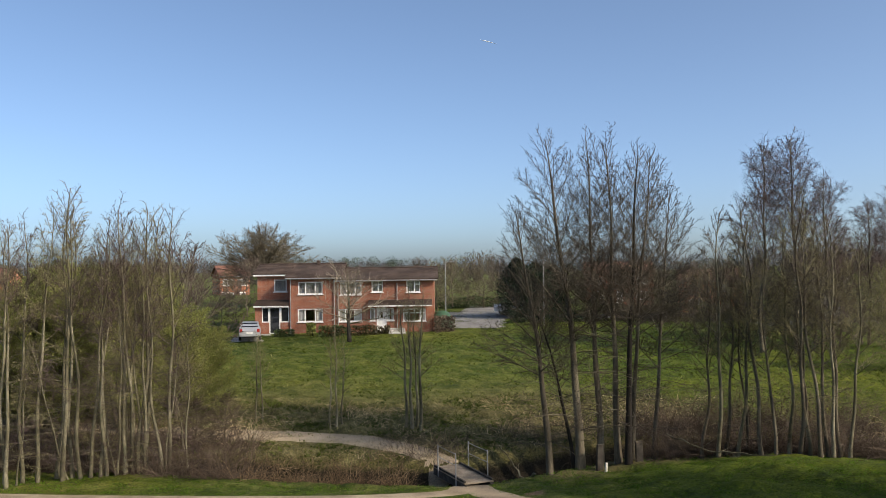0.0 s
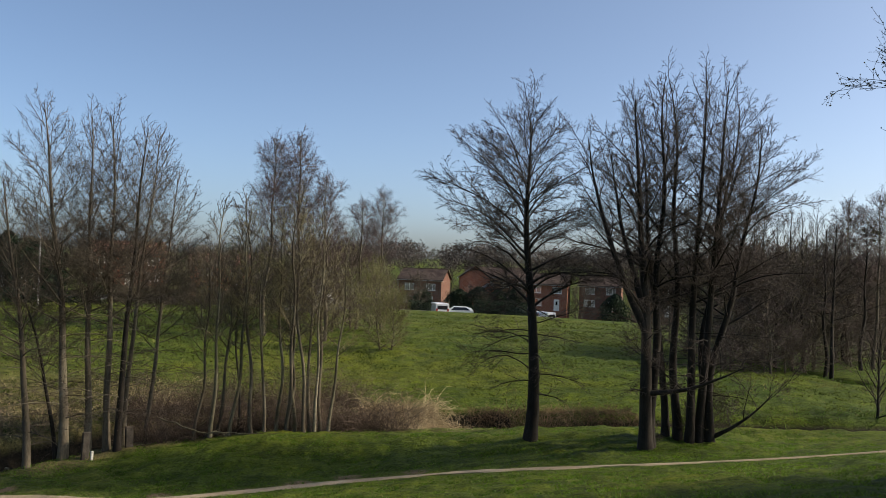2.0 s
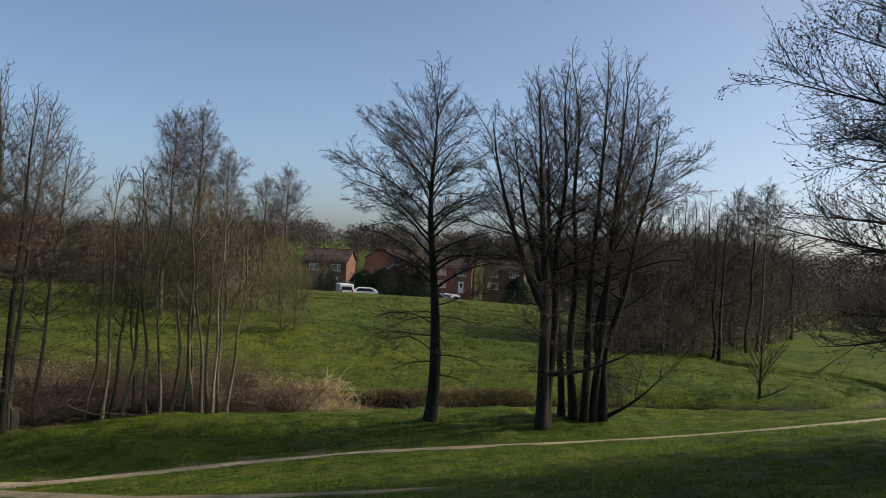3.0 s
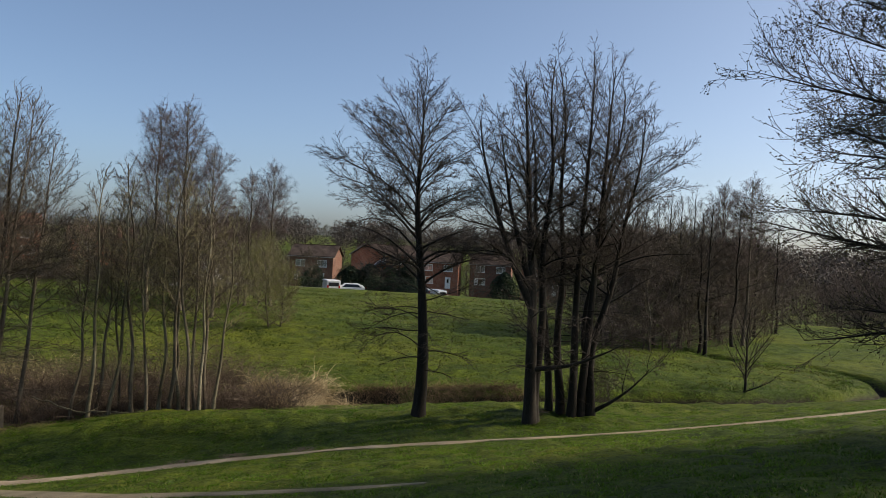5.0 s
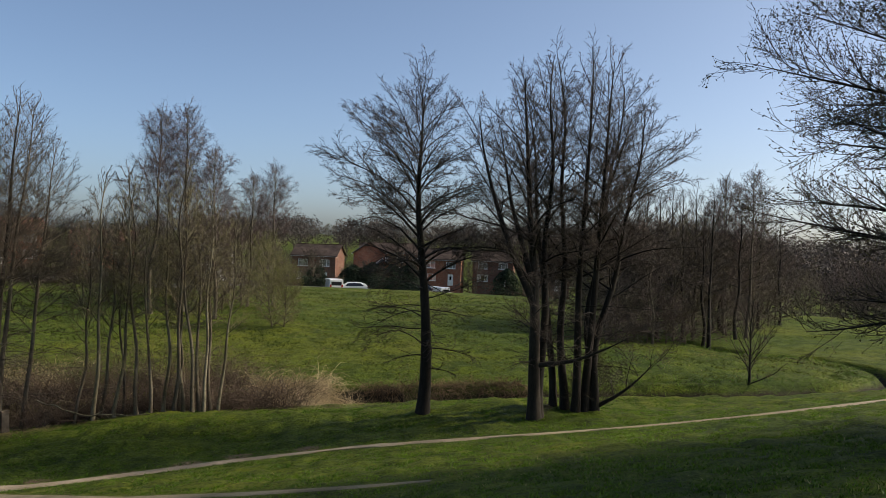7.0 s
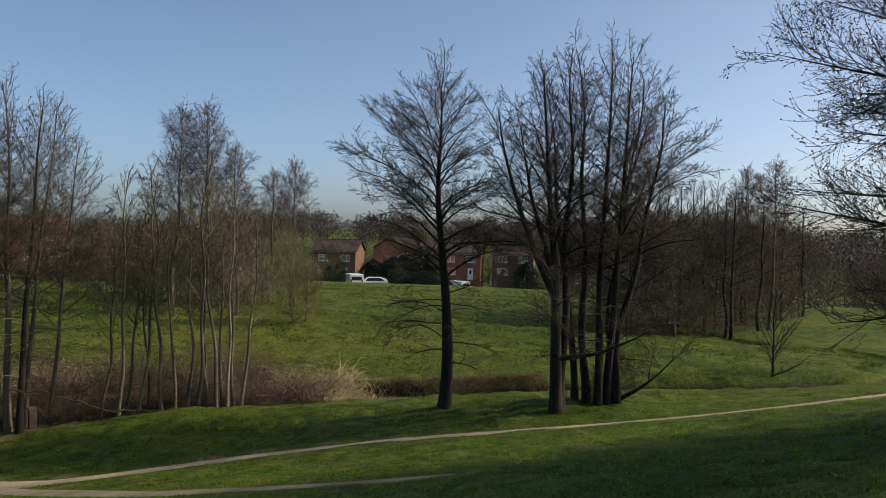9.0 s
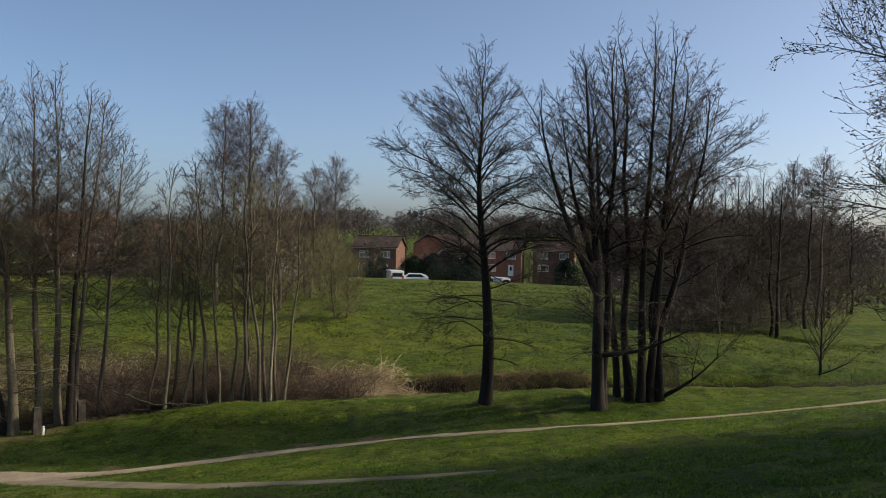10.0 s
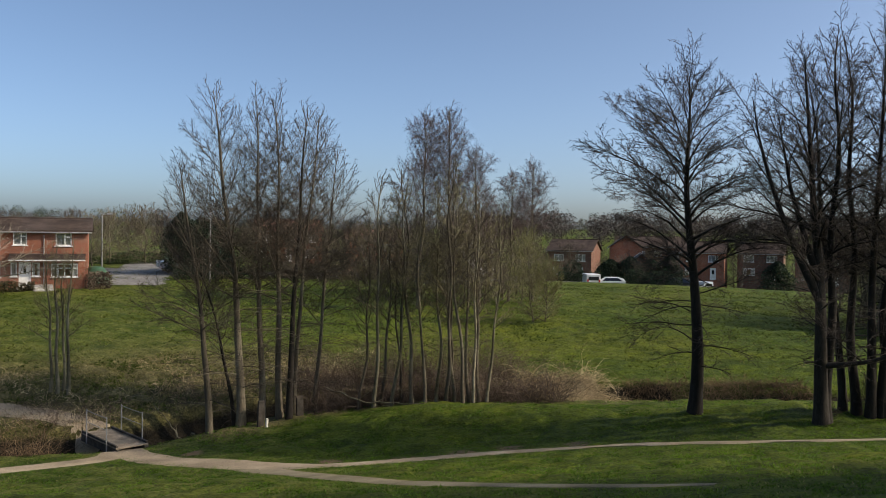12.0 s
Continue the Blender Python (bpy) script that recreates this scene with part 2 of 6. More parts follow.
# ---- mesh helpers ----
def raw_mesh(name, verts, faces):
    """A mesh from an array of points and an array of equal-sided faces."""
    me = bpy.data.meshes.new(name)
    verts, faces = np.asarray(verts, np.float32), np.asarray(faces, np.int32)
    k = faces.shape[1]
    me.vertices.add(len(verts)), me.loops.add(faces.size), me.polygons.add(len(faces))
    me.vertices.foreach_set("co", verts.ravel())
    me.loops.foreach_set("vertex_index", faces.ravel())
    me.polygons.foreach_set("loop_start", np.arange(0, faces.size, k, dtype=np.int32))
    me.update(calc_edges=True)
    return me


def mesh_part(name, me, mat, parent=None, label=""):
    ob = new(name, me)
    if not me.materials:
        me.materials.append(mat)
    if parent is not None:
        ob.parent = parent
    return tagged(ob, label)


def part(name, bm, mat, parent=None, label="", smooth=False):
    """Link a bmesh as one mesh object under its thing."""
    me = bpy.data.meshes.new(name)
    bm.to_mesh(me)
    bm.free()
    if smooth:
        me.polygons.foreach_set("use_smooth", [True] * len(me.polygons))
    return mesh_part(name, me, mat, parent, label)


def box(bm, x0, x1, y0, y1, z0, z1, bevel=0.0):
    made = bmesh.ops.create_cube(bm, size=1.0, matrix=Matrix.LocRotScale(
        ((x0 + x1) / 2, (y0 + y1) / 2, (z0 + z1) / 2), None, (x1 - x0, y1 - y0, z1 - z0)))
    if bevel:
        edges = {e for v in made["verts"] for e in v.link_edges}
        bmesh.ops.bevel(bm, geom=list(edges), offset=bevel, segments=1, affect="EDGES")
    return bm


def boxed(*a, bevel=0.0):
    return box(bmesh.new(), *a, bevel=bevel)


def thing(name, label, category, place=(0, 0, 0), turn=0.0, group="", kind="", scale=1.0):
    ob = new(name)
    ob.location, ob.rotation_euler, ob.scale = place, (0, 0, radians(turn)), (scale,) * 3
    ob.empty_display_size = 0.3
    return tagged(ob, label, category, group, kind)


def tubes(P, R, sides):
    """Tapered tubes: P (N, n, 3) centre lines, R (N, n) radii. Returns points and quads."""
    N, n, _ = P.shape
    T = np.gradient(P, axis=1)
    T /= np.linalg.norm(T, axis=2, keepdims=True) + 1e-9
    ref = np.where(np.abs(T[:, :1, 2:3]) > 0.8, np.array([[[1.0, 0, 0]]]), np.array([[[0, 0, 1.0]]]))
    U = np.cross(T, ref)
    U /= np.linalg.norm(U, axis=2, keepdims=True) + 1e-9
    V = np.cross(T, U)
    a = np.arange(sides) * 2 * np.pi / sides
    ring = np.cos(a)[:, None] * U[:, :, None, :] + np.sin(a)[:, None] * V[:, :, None, :]
    verts = (P[:, :, None, :] + ring * R[:, :, None, None]).reshape(-1, 3)
    i = np.arange(N)[:, None, None] * n * sides + np.arange(n - 1)[None, :, None] * sides
    k, k2 = np.arange(sides)[None, None], (np.arange(sides) + 1)[None, None] % sides
    faces = np.stack([i + k, i + k2, i + sides + k2, i + sides + k], -1).reshape(-1, 4)
    return verts, faces


def joined(chunks):
    vs, fs, o = [], [], 0
    for v, f in chunks:
        vs.append(v), fs.append(f + o)
        o += len(v)
    return np.concatenate(vs), np.concatenate(fs)


def cards(rng, centres, size, flat=0.0):
    """Small leaf-like diamonds, turned at random, round the given centres."""
    n = len(centres)
    a, b = rng.normal(size=(n, 3)), rng.normal(size=(n, 3))
    a[:, 2] *= 1 - flat
    a /= np.linalg.norm(a, axis=1, keepdims=True)
    b = np.cross(a, b)
    b /= np.linalg.norm(b, axis=1, keepdims=True) + 1e-9
    s = size * rng.uniform(0.6, 1.4, (n, 1))
    v = np.stack([centres - a * s, centres + b * s * 0.55, centres + a * s, centres - b * s * 0.55], 1).reshape(-1, 3)
    return v, np.arange(4 * n).reshape(-1, 4)


# ---- the lie of the land ----
STREAM = np.array([(-90, 60), (-45, 45), (-24, 39.5), (-12, 37.6), (-5, 35.8), (0.6, 35.1), (7, 38), (14, 37), (22, 32),
                   (29, 26.5), (36, 22), (44, 20), (49.5, 20.8), (53, 24.0), (54.2, 27.6), (51, 31.2), (54, 44), (130, 85)], float)
BANK = np.array([2.4, 2.1, 1.9, 1.85, 1.8, 1.75, 2.1, 2.5, 3.0, 3.5, 3.6, 3.5, 3.4, 3.4, 3.4, 3.5, 3.6, 3.8])
RISE = np.array([5.0, 5.0, 4.9, 4.9, 4.9, 4.9, 4.5, 3.7, 3.1, 2.6, 2.2, 1.6, 1.2, 1.0, 1.0, 1.0, 1.2, 1.5])


def smooth01(v):
    v = np.clip(v, 0, 1)
    return v * v * (3 - 2 * v)


def stream_at(x, y):
    """Signed distance from the stream (positive on the far side), bank height and rise beyond."""
    x, y = np.asarray(x, float), np.asarray(y, float)
    best = np.full(x.shape, 1e9)
    side, bank, rise = np.ones(x.shape), np.zeros(x.shape), np.zeros(x.shape)
    for k in range(len(STREAM) - 1):
        a, d = STREAM[k], STREAM[k + 1] - STREAM[k]
        u = np.clip(((x - a[0]) * d[0] + (y - a[1]) * d[1]) / (d @ d), 0, 1)
        dx, dy = x - a[0] - u * d[0], y - a[1] - u * d[1]
        r = np.hypot(dx, dy)
        near = r < best
        best = np.where(near, r, best)
        side = np.where(near, np.where(d[0] * dy - d[1] * dx >= 0, 1.0, -1.0), side)
        bank = np.where(near, BANK[k] + u * (BANK[k + 1] - BANK[k]), bank)
        rise = np.where(near, RISE[k] + u * (RISE[k + 1] - RISE[k]), rise)
    return best * side, bank, rise


def ground(x, y):
    x, y = np.asarray(x, float), np.asarray(y, float)
    s, bank, rise = stream_at(x, y)
    far = bank + rise * (1 - np.exp(-np.maximum(s, 0) / 30))
    slope = np.interp(y, [-60, -6, 0, 5, 12, 20, 27, 34, 60], [9.4, 8.9, 8.35, 7.2, 5.5, 3.75, 2.4, 1.85, 1.7])
    ux, uy = 0.735, -0.678                                   # the mound between path and stream
    px, py = x - 13, y - 33
    along, across = px * ux + py * uy, px * uy - py * ux
    mound = 1.1 * np.exp(-(across / 4.2) ** 2) * smooth01((along + 9) / 9) * smooth01((21 - along) / 8)
    near = slope + mound
    t = smooth01(-s / 7) * (1 - smooth01((x - 34) / 14))
    near = bank * (1 - t) + near * t
    z = np.where(s > 0, far, near)
    r = np.hypot(x, y)
    z = z - 4.6 * smooth01((r - 97) / 38) * smooth01((x - 28) / 24)
    z = z + (8 + 7 * smooth01((x / (r + 1e-6) - 0.2) / 0.3)) * smooth01((r - 190) / 600) * (1 + 0.25 * np.sin(x / 170 + 1) + 0.2 * np.sin(y / 130))
    wide = 1.7 - 0.6 * smooth01((x - 20) / 8) - 0.2 * smooth01((x - 40) / 6)
    return z - (1.05 - 0.25 * smooth01((x - 20) / 8)) * smooth01((wide - np.abs(s)) / 0.9)


def z_at(x, y):
    return float(ground(x, y))


def at(az, d):
    """Plan position from the bearing (degrees to the left of +y) and distance."""
    return -d * math.sin(radians(az)), d * math.cos(radians(az))


# ---- end of land ----


def spline(pts, step=0.35):
    """A smooth curve through plan points, as an array."""
    p = np.array(pts, float)
    p = np.vstack([2 * p[0] - p[1], p, 2 * p[-1] - p[-2]])
    out = []
    for k in range(1, len(p) - 2):
        n = max(2, int(np.hypot(*(p[k + 1] - p[k])) / step))
        u = np.linspace(0, 1, n, endpoint=False)[:, None]
        a, b, c, d = p[k - 1], p[k], p[k + 1], p[k + 2]
        out.append(0.5 * (2 * b + (c - a) * u + (2 * a - 5 * b + 4 * c - d) * u ** 2 + (3 * b - a - 3 * c + d) * u ** 3))
    return np.vstack(out + [p[-2:-1]])


PATH_MAIN = [(1.0, 34.2), (1.3, 32.6), (2.4, 30.2), (4.4, 28.1), (7.1, 26.2), (12.4, 24.4), (16.9, 21.3), (21.2, 16.6), (27.6, 12.6), (36, 8.5), (50, 3)]
PATH_LEFT = [(1.0, 33.6), (0.2, 32.2), (-2.4, 31.3), (-6, 31.0), (-12, 31.2), (-24, 33)]
PATH_WORN = [(4.6, 27.6), (5.8, 23.8), (7.6, 18.6), (9.4, 15.0), (11.0, 12.9)]
PATH_FAR = [(0.2, 36.3), (-0.7, 37.5), (-2.6, 39.0), (-5.5, 40.2), (-9.2, 41.0), (-14, 42.2), (-22, 44.6), (-40, 52)]


def make_ground():
    fine = np.radians(np.arange(-82, 38.01, 0.36))
    rest = np.radians(np.arange(42, 276, 4.0))
    az = np.concatenate([fine, rest])
    r = np.concatenate([[0.0005, 0.6, 2, 4, 6, 8, 10], np.arange(11, 48, 0.26), np.geomspace(48, 130, 120)[1:], np.geomspace(130, 4200, 60)[1:]])
    A, Rr = np.meshgrid(az, r, indexing="ij")
    X, Y = -Rr * np.sin(A), Rr * np.cos(A)
    Z = ground(X, Y)
    near, off_path = np.exp(-((Rr - 30) / 30) ** 2), np.ones(X.shape)
    for line in (PATH_MAIN, PATH_LEFT, PATH_WORN, PATH_FAR):
        c = spline(line, 0.8)
        d = np.full(X.shape, 1e9)
        for px, py in c:
            d = np.minimum(d, (X - px) ** 2 + (Y - py) ** 2)
        off_path = off_path * smooth01((np.sqrt(d) - 0.9) / 0.8)
    near = near * off_path
    Z = Z + near * 0.06 * (np.sin(X * 2.1 + np.sin(Y * 1.3) * 2) * np.sin(Y * 1.7 + np.cos(X * 0.9) * 2) + 0.6 * np.sin(X * 4.7 + Y * 1.1) * np.sin(Y * 5.1 - X))
    far = np.exp(-((Rr - 62) / 22) ** 2) * smooth01((Rr - 36) / 6)
    Z = Z + far * 0.07 * (np.sin(X * 1.3 + 2 * np.sin(Y * 0.7)) * np.sin(Y * 0.9 + 2 * np.cos(X * 0.6)) + 0.5 * np.sin(X * 3.1 + Y * 0.7) * np.sin(Y * 2.3 - X * 0.9))
    clump = np.sin(X * 5.3 + 1.7 * np.sin(Y * 3.1)) * np.sin(Y * 5.9 + 1.9 * np.sin(X * 2.7))
    Z = Z + 0.055 * np.clip(clump, -0.2, 1) * smooth01((Rr - 16) / 6) * smooth01((85 - Rr) / 25) * smooth01(np.abs(stream_at(X, Y)[0]) / 2 - 0.6) * off_path
    n, m = A.shape
    i, j = np.meshgrid(np.arange(n), np.arange(m - 1), indexing="ij")
    i2 = (i + 1) % n
    faces = np.stack([i * m + j, i * m + j + 1, i2 * m + j + 1, i2 * m + j], -1).reshape(-1, 4)
    V = np.stack([X, Y, Z], -1).reshape(-1, 3)
    me = raw_mesh("ground", V, faces)
    s, _, _ = stream_at(X, Y)
    dry = np.exp(-((s - 3.5) / 6.0) ** 2) * smooth01((16 - X) / 8) * (s > -1.5) + 0.8 * np.exp(-((s - 0.5) / 1.6) ** 2) * (s > -2.5) * smooth01((34 - X) / 10)
    # more of the dry tone towards the left, also standing for tree shade
    dry = dry * smooth01((70 - Rr) / 20) + 0.12 + 0.46 * smooth01((18 - X) / 16)
    dry = dry + 0.75 * np.exp(-((s + 2.3) / 0.9) ** 2) * smooth01((X - 3) / 3) * smooth01((24 - X) / 4)
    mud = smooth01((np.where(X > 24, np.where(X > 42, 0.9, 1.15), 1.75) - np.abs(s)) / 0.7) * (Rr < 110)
    bare = np.zeros(X.shape)
    for bx, by, br in ((9.2, 25.9, 0.8), (11.2, 25.6, 0.6), (12.8, 25.2, 0.6), (7.2, 27.2, 0.5), (14.6, 24.0, 0.5), (3.2, 31.3, 0.5)):
        bare = np.maximum(bare, np.exp(-((X - bx) ** 2 + (Y - by) ** 2) / br ** 2))
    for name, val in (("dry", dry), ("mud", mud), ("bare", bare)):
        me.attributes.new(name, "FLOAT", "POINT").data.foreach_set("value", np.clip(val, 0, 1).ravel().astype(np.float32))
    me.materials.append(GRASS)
    me.polygons.foreach_set("use_smooth", np.ones(len(faces), bool))
    return tagged(new("ground", me), "sloping spring grass meadow with a dry rough stream bank", "ground", kind="structure")


def ribbon(name, pts, width, mat, label, lift=0.028, rag=0.14, category="path", seed=1):
    rng = np.random.default_rng(seed)
    c = spline(pts)
    t = np.gradient(c, axis=0)
    t /= np.linalg.norm(t, axis=1, keepdims=True)
    nrm = np.stack([-t[:, 1], t[:, 0]], 1)
    w = np.interp(np.linspace(0, 1, len(c)), np.linspace(0, 1, len(width)), width)
    cols = np.linspace(-0.5, 0.5, 9)
    edge = np.array([1, 0.2, 0, 0, 0, 0, 0, 0.2, 1])
    rows = []
    wob = np.convolve(rng.normal(size=len(c) + 8), np.ones(5) / 5, "same")[4:-4] * rag
    wob2 = np.convolve(rng.normal(size=len(c) + 8), np.ones(5) / 5, "same")[4:-4] * rag
    for k, (cc, e) in enumerate(zip(cols, edge)):
        off = (cc * w + (wob if cc < 0 else wob2) * e)[:, None] * nrm
        xy = c + off
        z = ground(xy[:, 0], xy[:, 1]) + lift * (1 - e) - 0.015 * e
        rows.append(np.column_stack([xy, z]))
    V = np.stack(rows, 1)
    n, m = V.shape[:2]
    i, j = np.meshgrid(np.arange(n - 1), np.arange(m - 1), indexing="ij")
    f = np.stack([i * m + j, i * m + j + 1, (i + 1) * m + j + 1, (i + 1) * m + j], -1).reshape(-1, 4)
    me = raw_mesh(name, V.reshape(-1, 3), f[:, ::-1])
    return tagged(mesh_part(name, me, mat), label, category, kind="structure")


make_ground()
ribbon("path", PATH_MAIN,
       [1.3, 1.7, 1.2, 0.5, 0.36, 0.42, 0.9, 1.1, 1.1, 1.1, 1.1], GRAVEL, "pale sandy gravel footpath along the mown grass", rag=0.24, seed=2)
ribbon("path", PATH_LEFT, [1.3, 1.5, 1.5, 1.5], GRAVEL,
       "pale sandy gravel footpath leading from the footbridge", lift=0.024, seed=3)
ribbon("path", PATH_WORN, [1.2, 1.0, 0.9, 0.75, 0.3], DIRT,
       "worn earth track climbing the mown grass slope", lift=0.02, rag=0.22, seed=4)
ribbon("path", PATH_FAR, [1.3, 1.6, 1.6, 1.5, 1.5], GRAVEL,
       "grey gravel footpath beyond the stream, striped with shade", seed=5)
ribbon("stream_water", STREAM[1:9], [1.3, 1.3, 0.9, 0.8, 0.8], WATER, "dark shallow brook water in a cut channel", lift=0.01, rag=0.05, category="water").data.transform(
    Matrix.Translation((0, 0, 0.12)))


# ---- trees ----
def sprout(rng, P, R, count, f0, f1, length, angle, up, wiggle, n, thick, tip, len_taper=0.6):
    """A fixed number of shoots from every parent line, between fractions f0 and f1 of it."""
    N, m, _ = P.shape
    f = f0 + (f1 - f0) * (np.arange(count)[None] + rng.uniform(0, 1, (N, count))) / count
    k = np.minimum((f * (m - 1)).astype(int), m - 2)
    u = (f * (m - 1) - k)[..., None]
    rows = np.arange(N)[:, None]
    start = P[rows, k] * (1 - u) + P[rows, k + 1] * u
    tang = P[rows, k + 1] - P[rows, k]
    plen = np.linalg.norm(P[:, 1:] - P[:, :-1], axis=2).sum(1)[:, None]
    r0 = np.maximum((R[rows, k] * (1 - u[..., 0]) + R[rows, k + 1] * u[..., 0]) * thick, tip * 1.4)
    M = N * count
    start, tang, r0, f = start.reshape(M, 3), tang.reshape(M, 3), r0.reshape(M), f.reshape(M)
    tang /= np.linalg.norm(tang, axis=1, keepdims=True) + 1e-9
    side = np.cross(tang, rng.normal(size=(M, 3)))
    side /= np.linalg.norm(side, axis=1, keepdims=True) + 1e-9
    g = (f - f0) / max(f1 - f0, 1e-6)
    ang = np.radians(angle[0] + (angle[1] - angle[0]) * g + rng.normal(0, 7, M))[:, None]
    d = np.cos(ang) * tang + np.sin(ang) * side
    L = plen.repeat(count, 1).reshape(M) * length * (1 - len_taper * g) * (1 + rng.uniform(-0.3, 0.2, M))
    pts = [start]
    for _ in range(n - 1):
        d = d + rng.normal(0, wiggle, (M, 3)) + np.array([0, 0, up])
        d /= np.linalg.norm(d, axis=1, keepdims=True)
        pts.append(pts[-1] + d * (L / (n - 1))[:, None])
    w = np.linspace(0, 1, n)[None]
    return np.stack(pts, 1), r0[:, None] * (1 - w) + tip * w


def along(P, R, idx, f):
    """Place, tangent and radius at the fraction f of the lines idx."""
    m = P.shape[1]
    k = np.minimum((f * (m - 1)).astype(int), m - 2)
    u = f * (m - 1) - k
    p = P[idx, k] * (1 - u[:, None]) + P[idx, k + 1] * u[:, None]
    t = P[idx, k + 1] - P[idx, k]
    return p, t / (np.linalg.norm(t, axis=1, keepdims=True) + 1e-9), R[idx, k] * (1 - u) + R[idx, k + 1] * u


def trunk_line(rng, height, r0, lean, bend, n=18, tip=0.012):
    """A tapering, slightly sinuous stem with a flared foot."""
    u = np.linspace(0, 1, n)
    P = np.zeros((1, n, 3))
    a = rng.uniform(0, 6.283, (2, 3))
    for j in (0, 1):
        sway = sum(np.sin(u * q + a[j, i]) - np.sin(a[j, i]) for i, q in enumerate((4.0, 8.5, 15.0)))
        P[0, :, j] = lean[j] * height * u ** 1.45 + sway * bend * height * 0.05
    P[0, :, 2] = height * u - 0.15
    R = (r0 * (1 - u) ** 0.95 + tip + r0 * 0.28 * np.exp(-u * 30))[None]
    return P, R


def limb_lines(rng, T, TR, count, f0, f1, reach, e0, e1, wig, stout, tip, n=9, out=None, even=0.2, skew=1.0, spread=0.35, cap=0.021, within=None):
    """Limbs round one stem: reach, and the slope at root and tip, run from the lowest limb to the highest."""
    q = np.linspace(0, 1, 5)
    g = ((np.arange(count) + rng.uniform(0, 1, count)) / count) ** skew
    p, t, r = along(T, TR, np.zeros(count, int), f0 + (f1 - f0) * g)
    az = np.arange(count) * 2.4 + rng.normal(0, spread, count) + rng.uniform(0, 6.283)
    L = np.interp(g, q, reach) * (1 + even * rng.uniform(-1.3, 0.7, count))
    if out is not None:
        L = L * np.clip(1 + np.stack([np.cos(az), np.sin(az)], 1) @ np.array(out), 0.3, 1.7)
    a0 = np.radians(np.interp(g, q, e0) + rng.normal(0, 7, count))
    a1 = np.radians(np.interp(g, q, e1) + rng.normal(0, 9, count))
    turn, pts = rng.normal(0, wig * 2.2, count), [p]
    kink = np.cumsum(rng.normal(0, wig, (count, n)), 1) * 0.7
    for i in range(n - 1):
        s = i / (n - 2)
        e, a = a0 + (a1 - a0) * s + kink[:, i] * 0.7, az + turn * s + kink[:, ::-1][:, i] * 0.7
        d = np.stack([np.cos(e) * np.cos(a), np.cos(e) * np.sin(a), np.sin(e)], 1)
        pts.append(pts[-1] + d * (L / (n - 1))[:, None])
    Q = np.stack(pts, 1)
    if within is not None:                                   # keep each limb inside the crown's outline
        height, line = within
        zf, keep = Q[:, :, 2] / height, np.ones(count)
        axis = np.stack([np.interp(Q[:, :, 2], T[0, :, 2], T[0, :, j]) for j in (0, 1)], 2)
        rho = np.linalg.norm(Q[:, :, :2] - axis, axis=2) / height
        bias = np.clip(1 + np.stack([np.cos(az), np.sin(az)], 1) @ np.array(out), 0.4, 1.6)[:, None] if out is not None else 1.0
        over = rho > np.interp(zf, *zip(*line)) * bias * (1 + 0.10 * np.sin(az * 3 + p[:, 2])[:, None])
        over[:, :2] = False
        first = np.where(over.any(1), over.argmax(1), n - 1)
        keep = np.maximum(first / (n - 1), 0.25)
        L = L * keep
        Q = p[:, None] + (Q - p[:, None]) * keep[:, None, None]
    w = np.linspace(0, 1, n)[None] ** 0.8
    r0 = np.clip(r * stout, tip * 1.6, 0.008 + cap * L)
    return Q, r0[:, None] * (1 - w) + tip * w


def shoots(rng, P, R, gap, f0, f1, rel, least, angle, flat, lift, wig, n, thick, tip, taper=0.5, most=60):
    """Side shoots set alternately along every parent line, one each gap metres; flat keeps them in one spray."""
    plen = np.linalg.norm(P[:, 1:] - P[:, :-1], axis=2).sum(1)
    count = np.clip(np.rint(plen * (f1 - f0) / gap), 1, most).astype(int)
    idx = np.repeat(np.arange(len(P)), count)
    M = len(idx)
    order = np.arange(M) - np.repeat(np.cumsum(count) - count, count)
    g = (order + rng.uniform(0, 1, M)) / count[idx]
    p, t, r = along(P, R, idx, f0 + (f1 - f0) * g)
    h = np.cross(t, np.array([0, 0, 1.0]) + rng.normal(0, 0.15, (M, 3)))
    h /= np.linalg.norm(h, axis=1, keepdims=True) + 1e-9
    v = np.cross(h, t)
    roll = (order % 2) * np.pi + rng.normal(0, flat, M)
    side = np.cos(roll)[:, None] * h + np.sin(roll)[:, None] * v
    a = np.radians(angle * (1.12 - 0.3 * g) + rng.normal(0, 8, M))[:, None]
    d = np.cos(a) * t + np.sin(a) * side
    L = np.maximum(plen[idx] * rel * (1 - taper * g), least) * rng.uniform(0.55, 1.2, M)
    c = rng.normal(0, wig, (M, 3)) + np.array([0, 0, lift])
    pts = [p]
    for _ in range(n - 1):
        d = d + c + rng.normal(0, wig * 0.8, (M, 3))
        d /= np.linalg.norm(d, axis=1, keepdims=True)
        pts.append(pts[-1] + d * (L / (n - 1))[:, None])
    w = np.linspace(0, 1, n)[None]
    r0 = np.maximum(np.minimum(r * thick, 0.006 + 0.016 * L), tip * 1.2)
    return np.stack(pts, 1), r0[:, None] * (1 - w) + tip * w


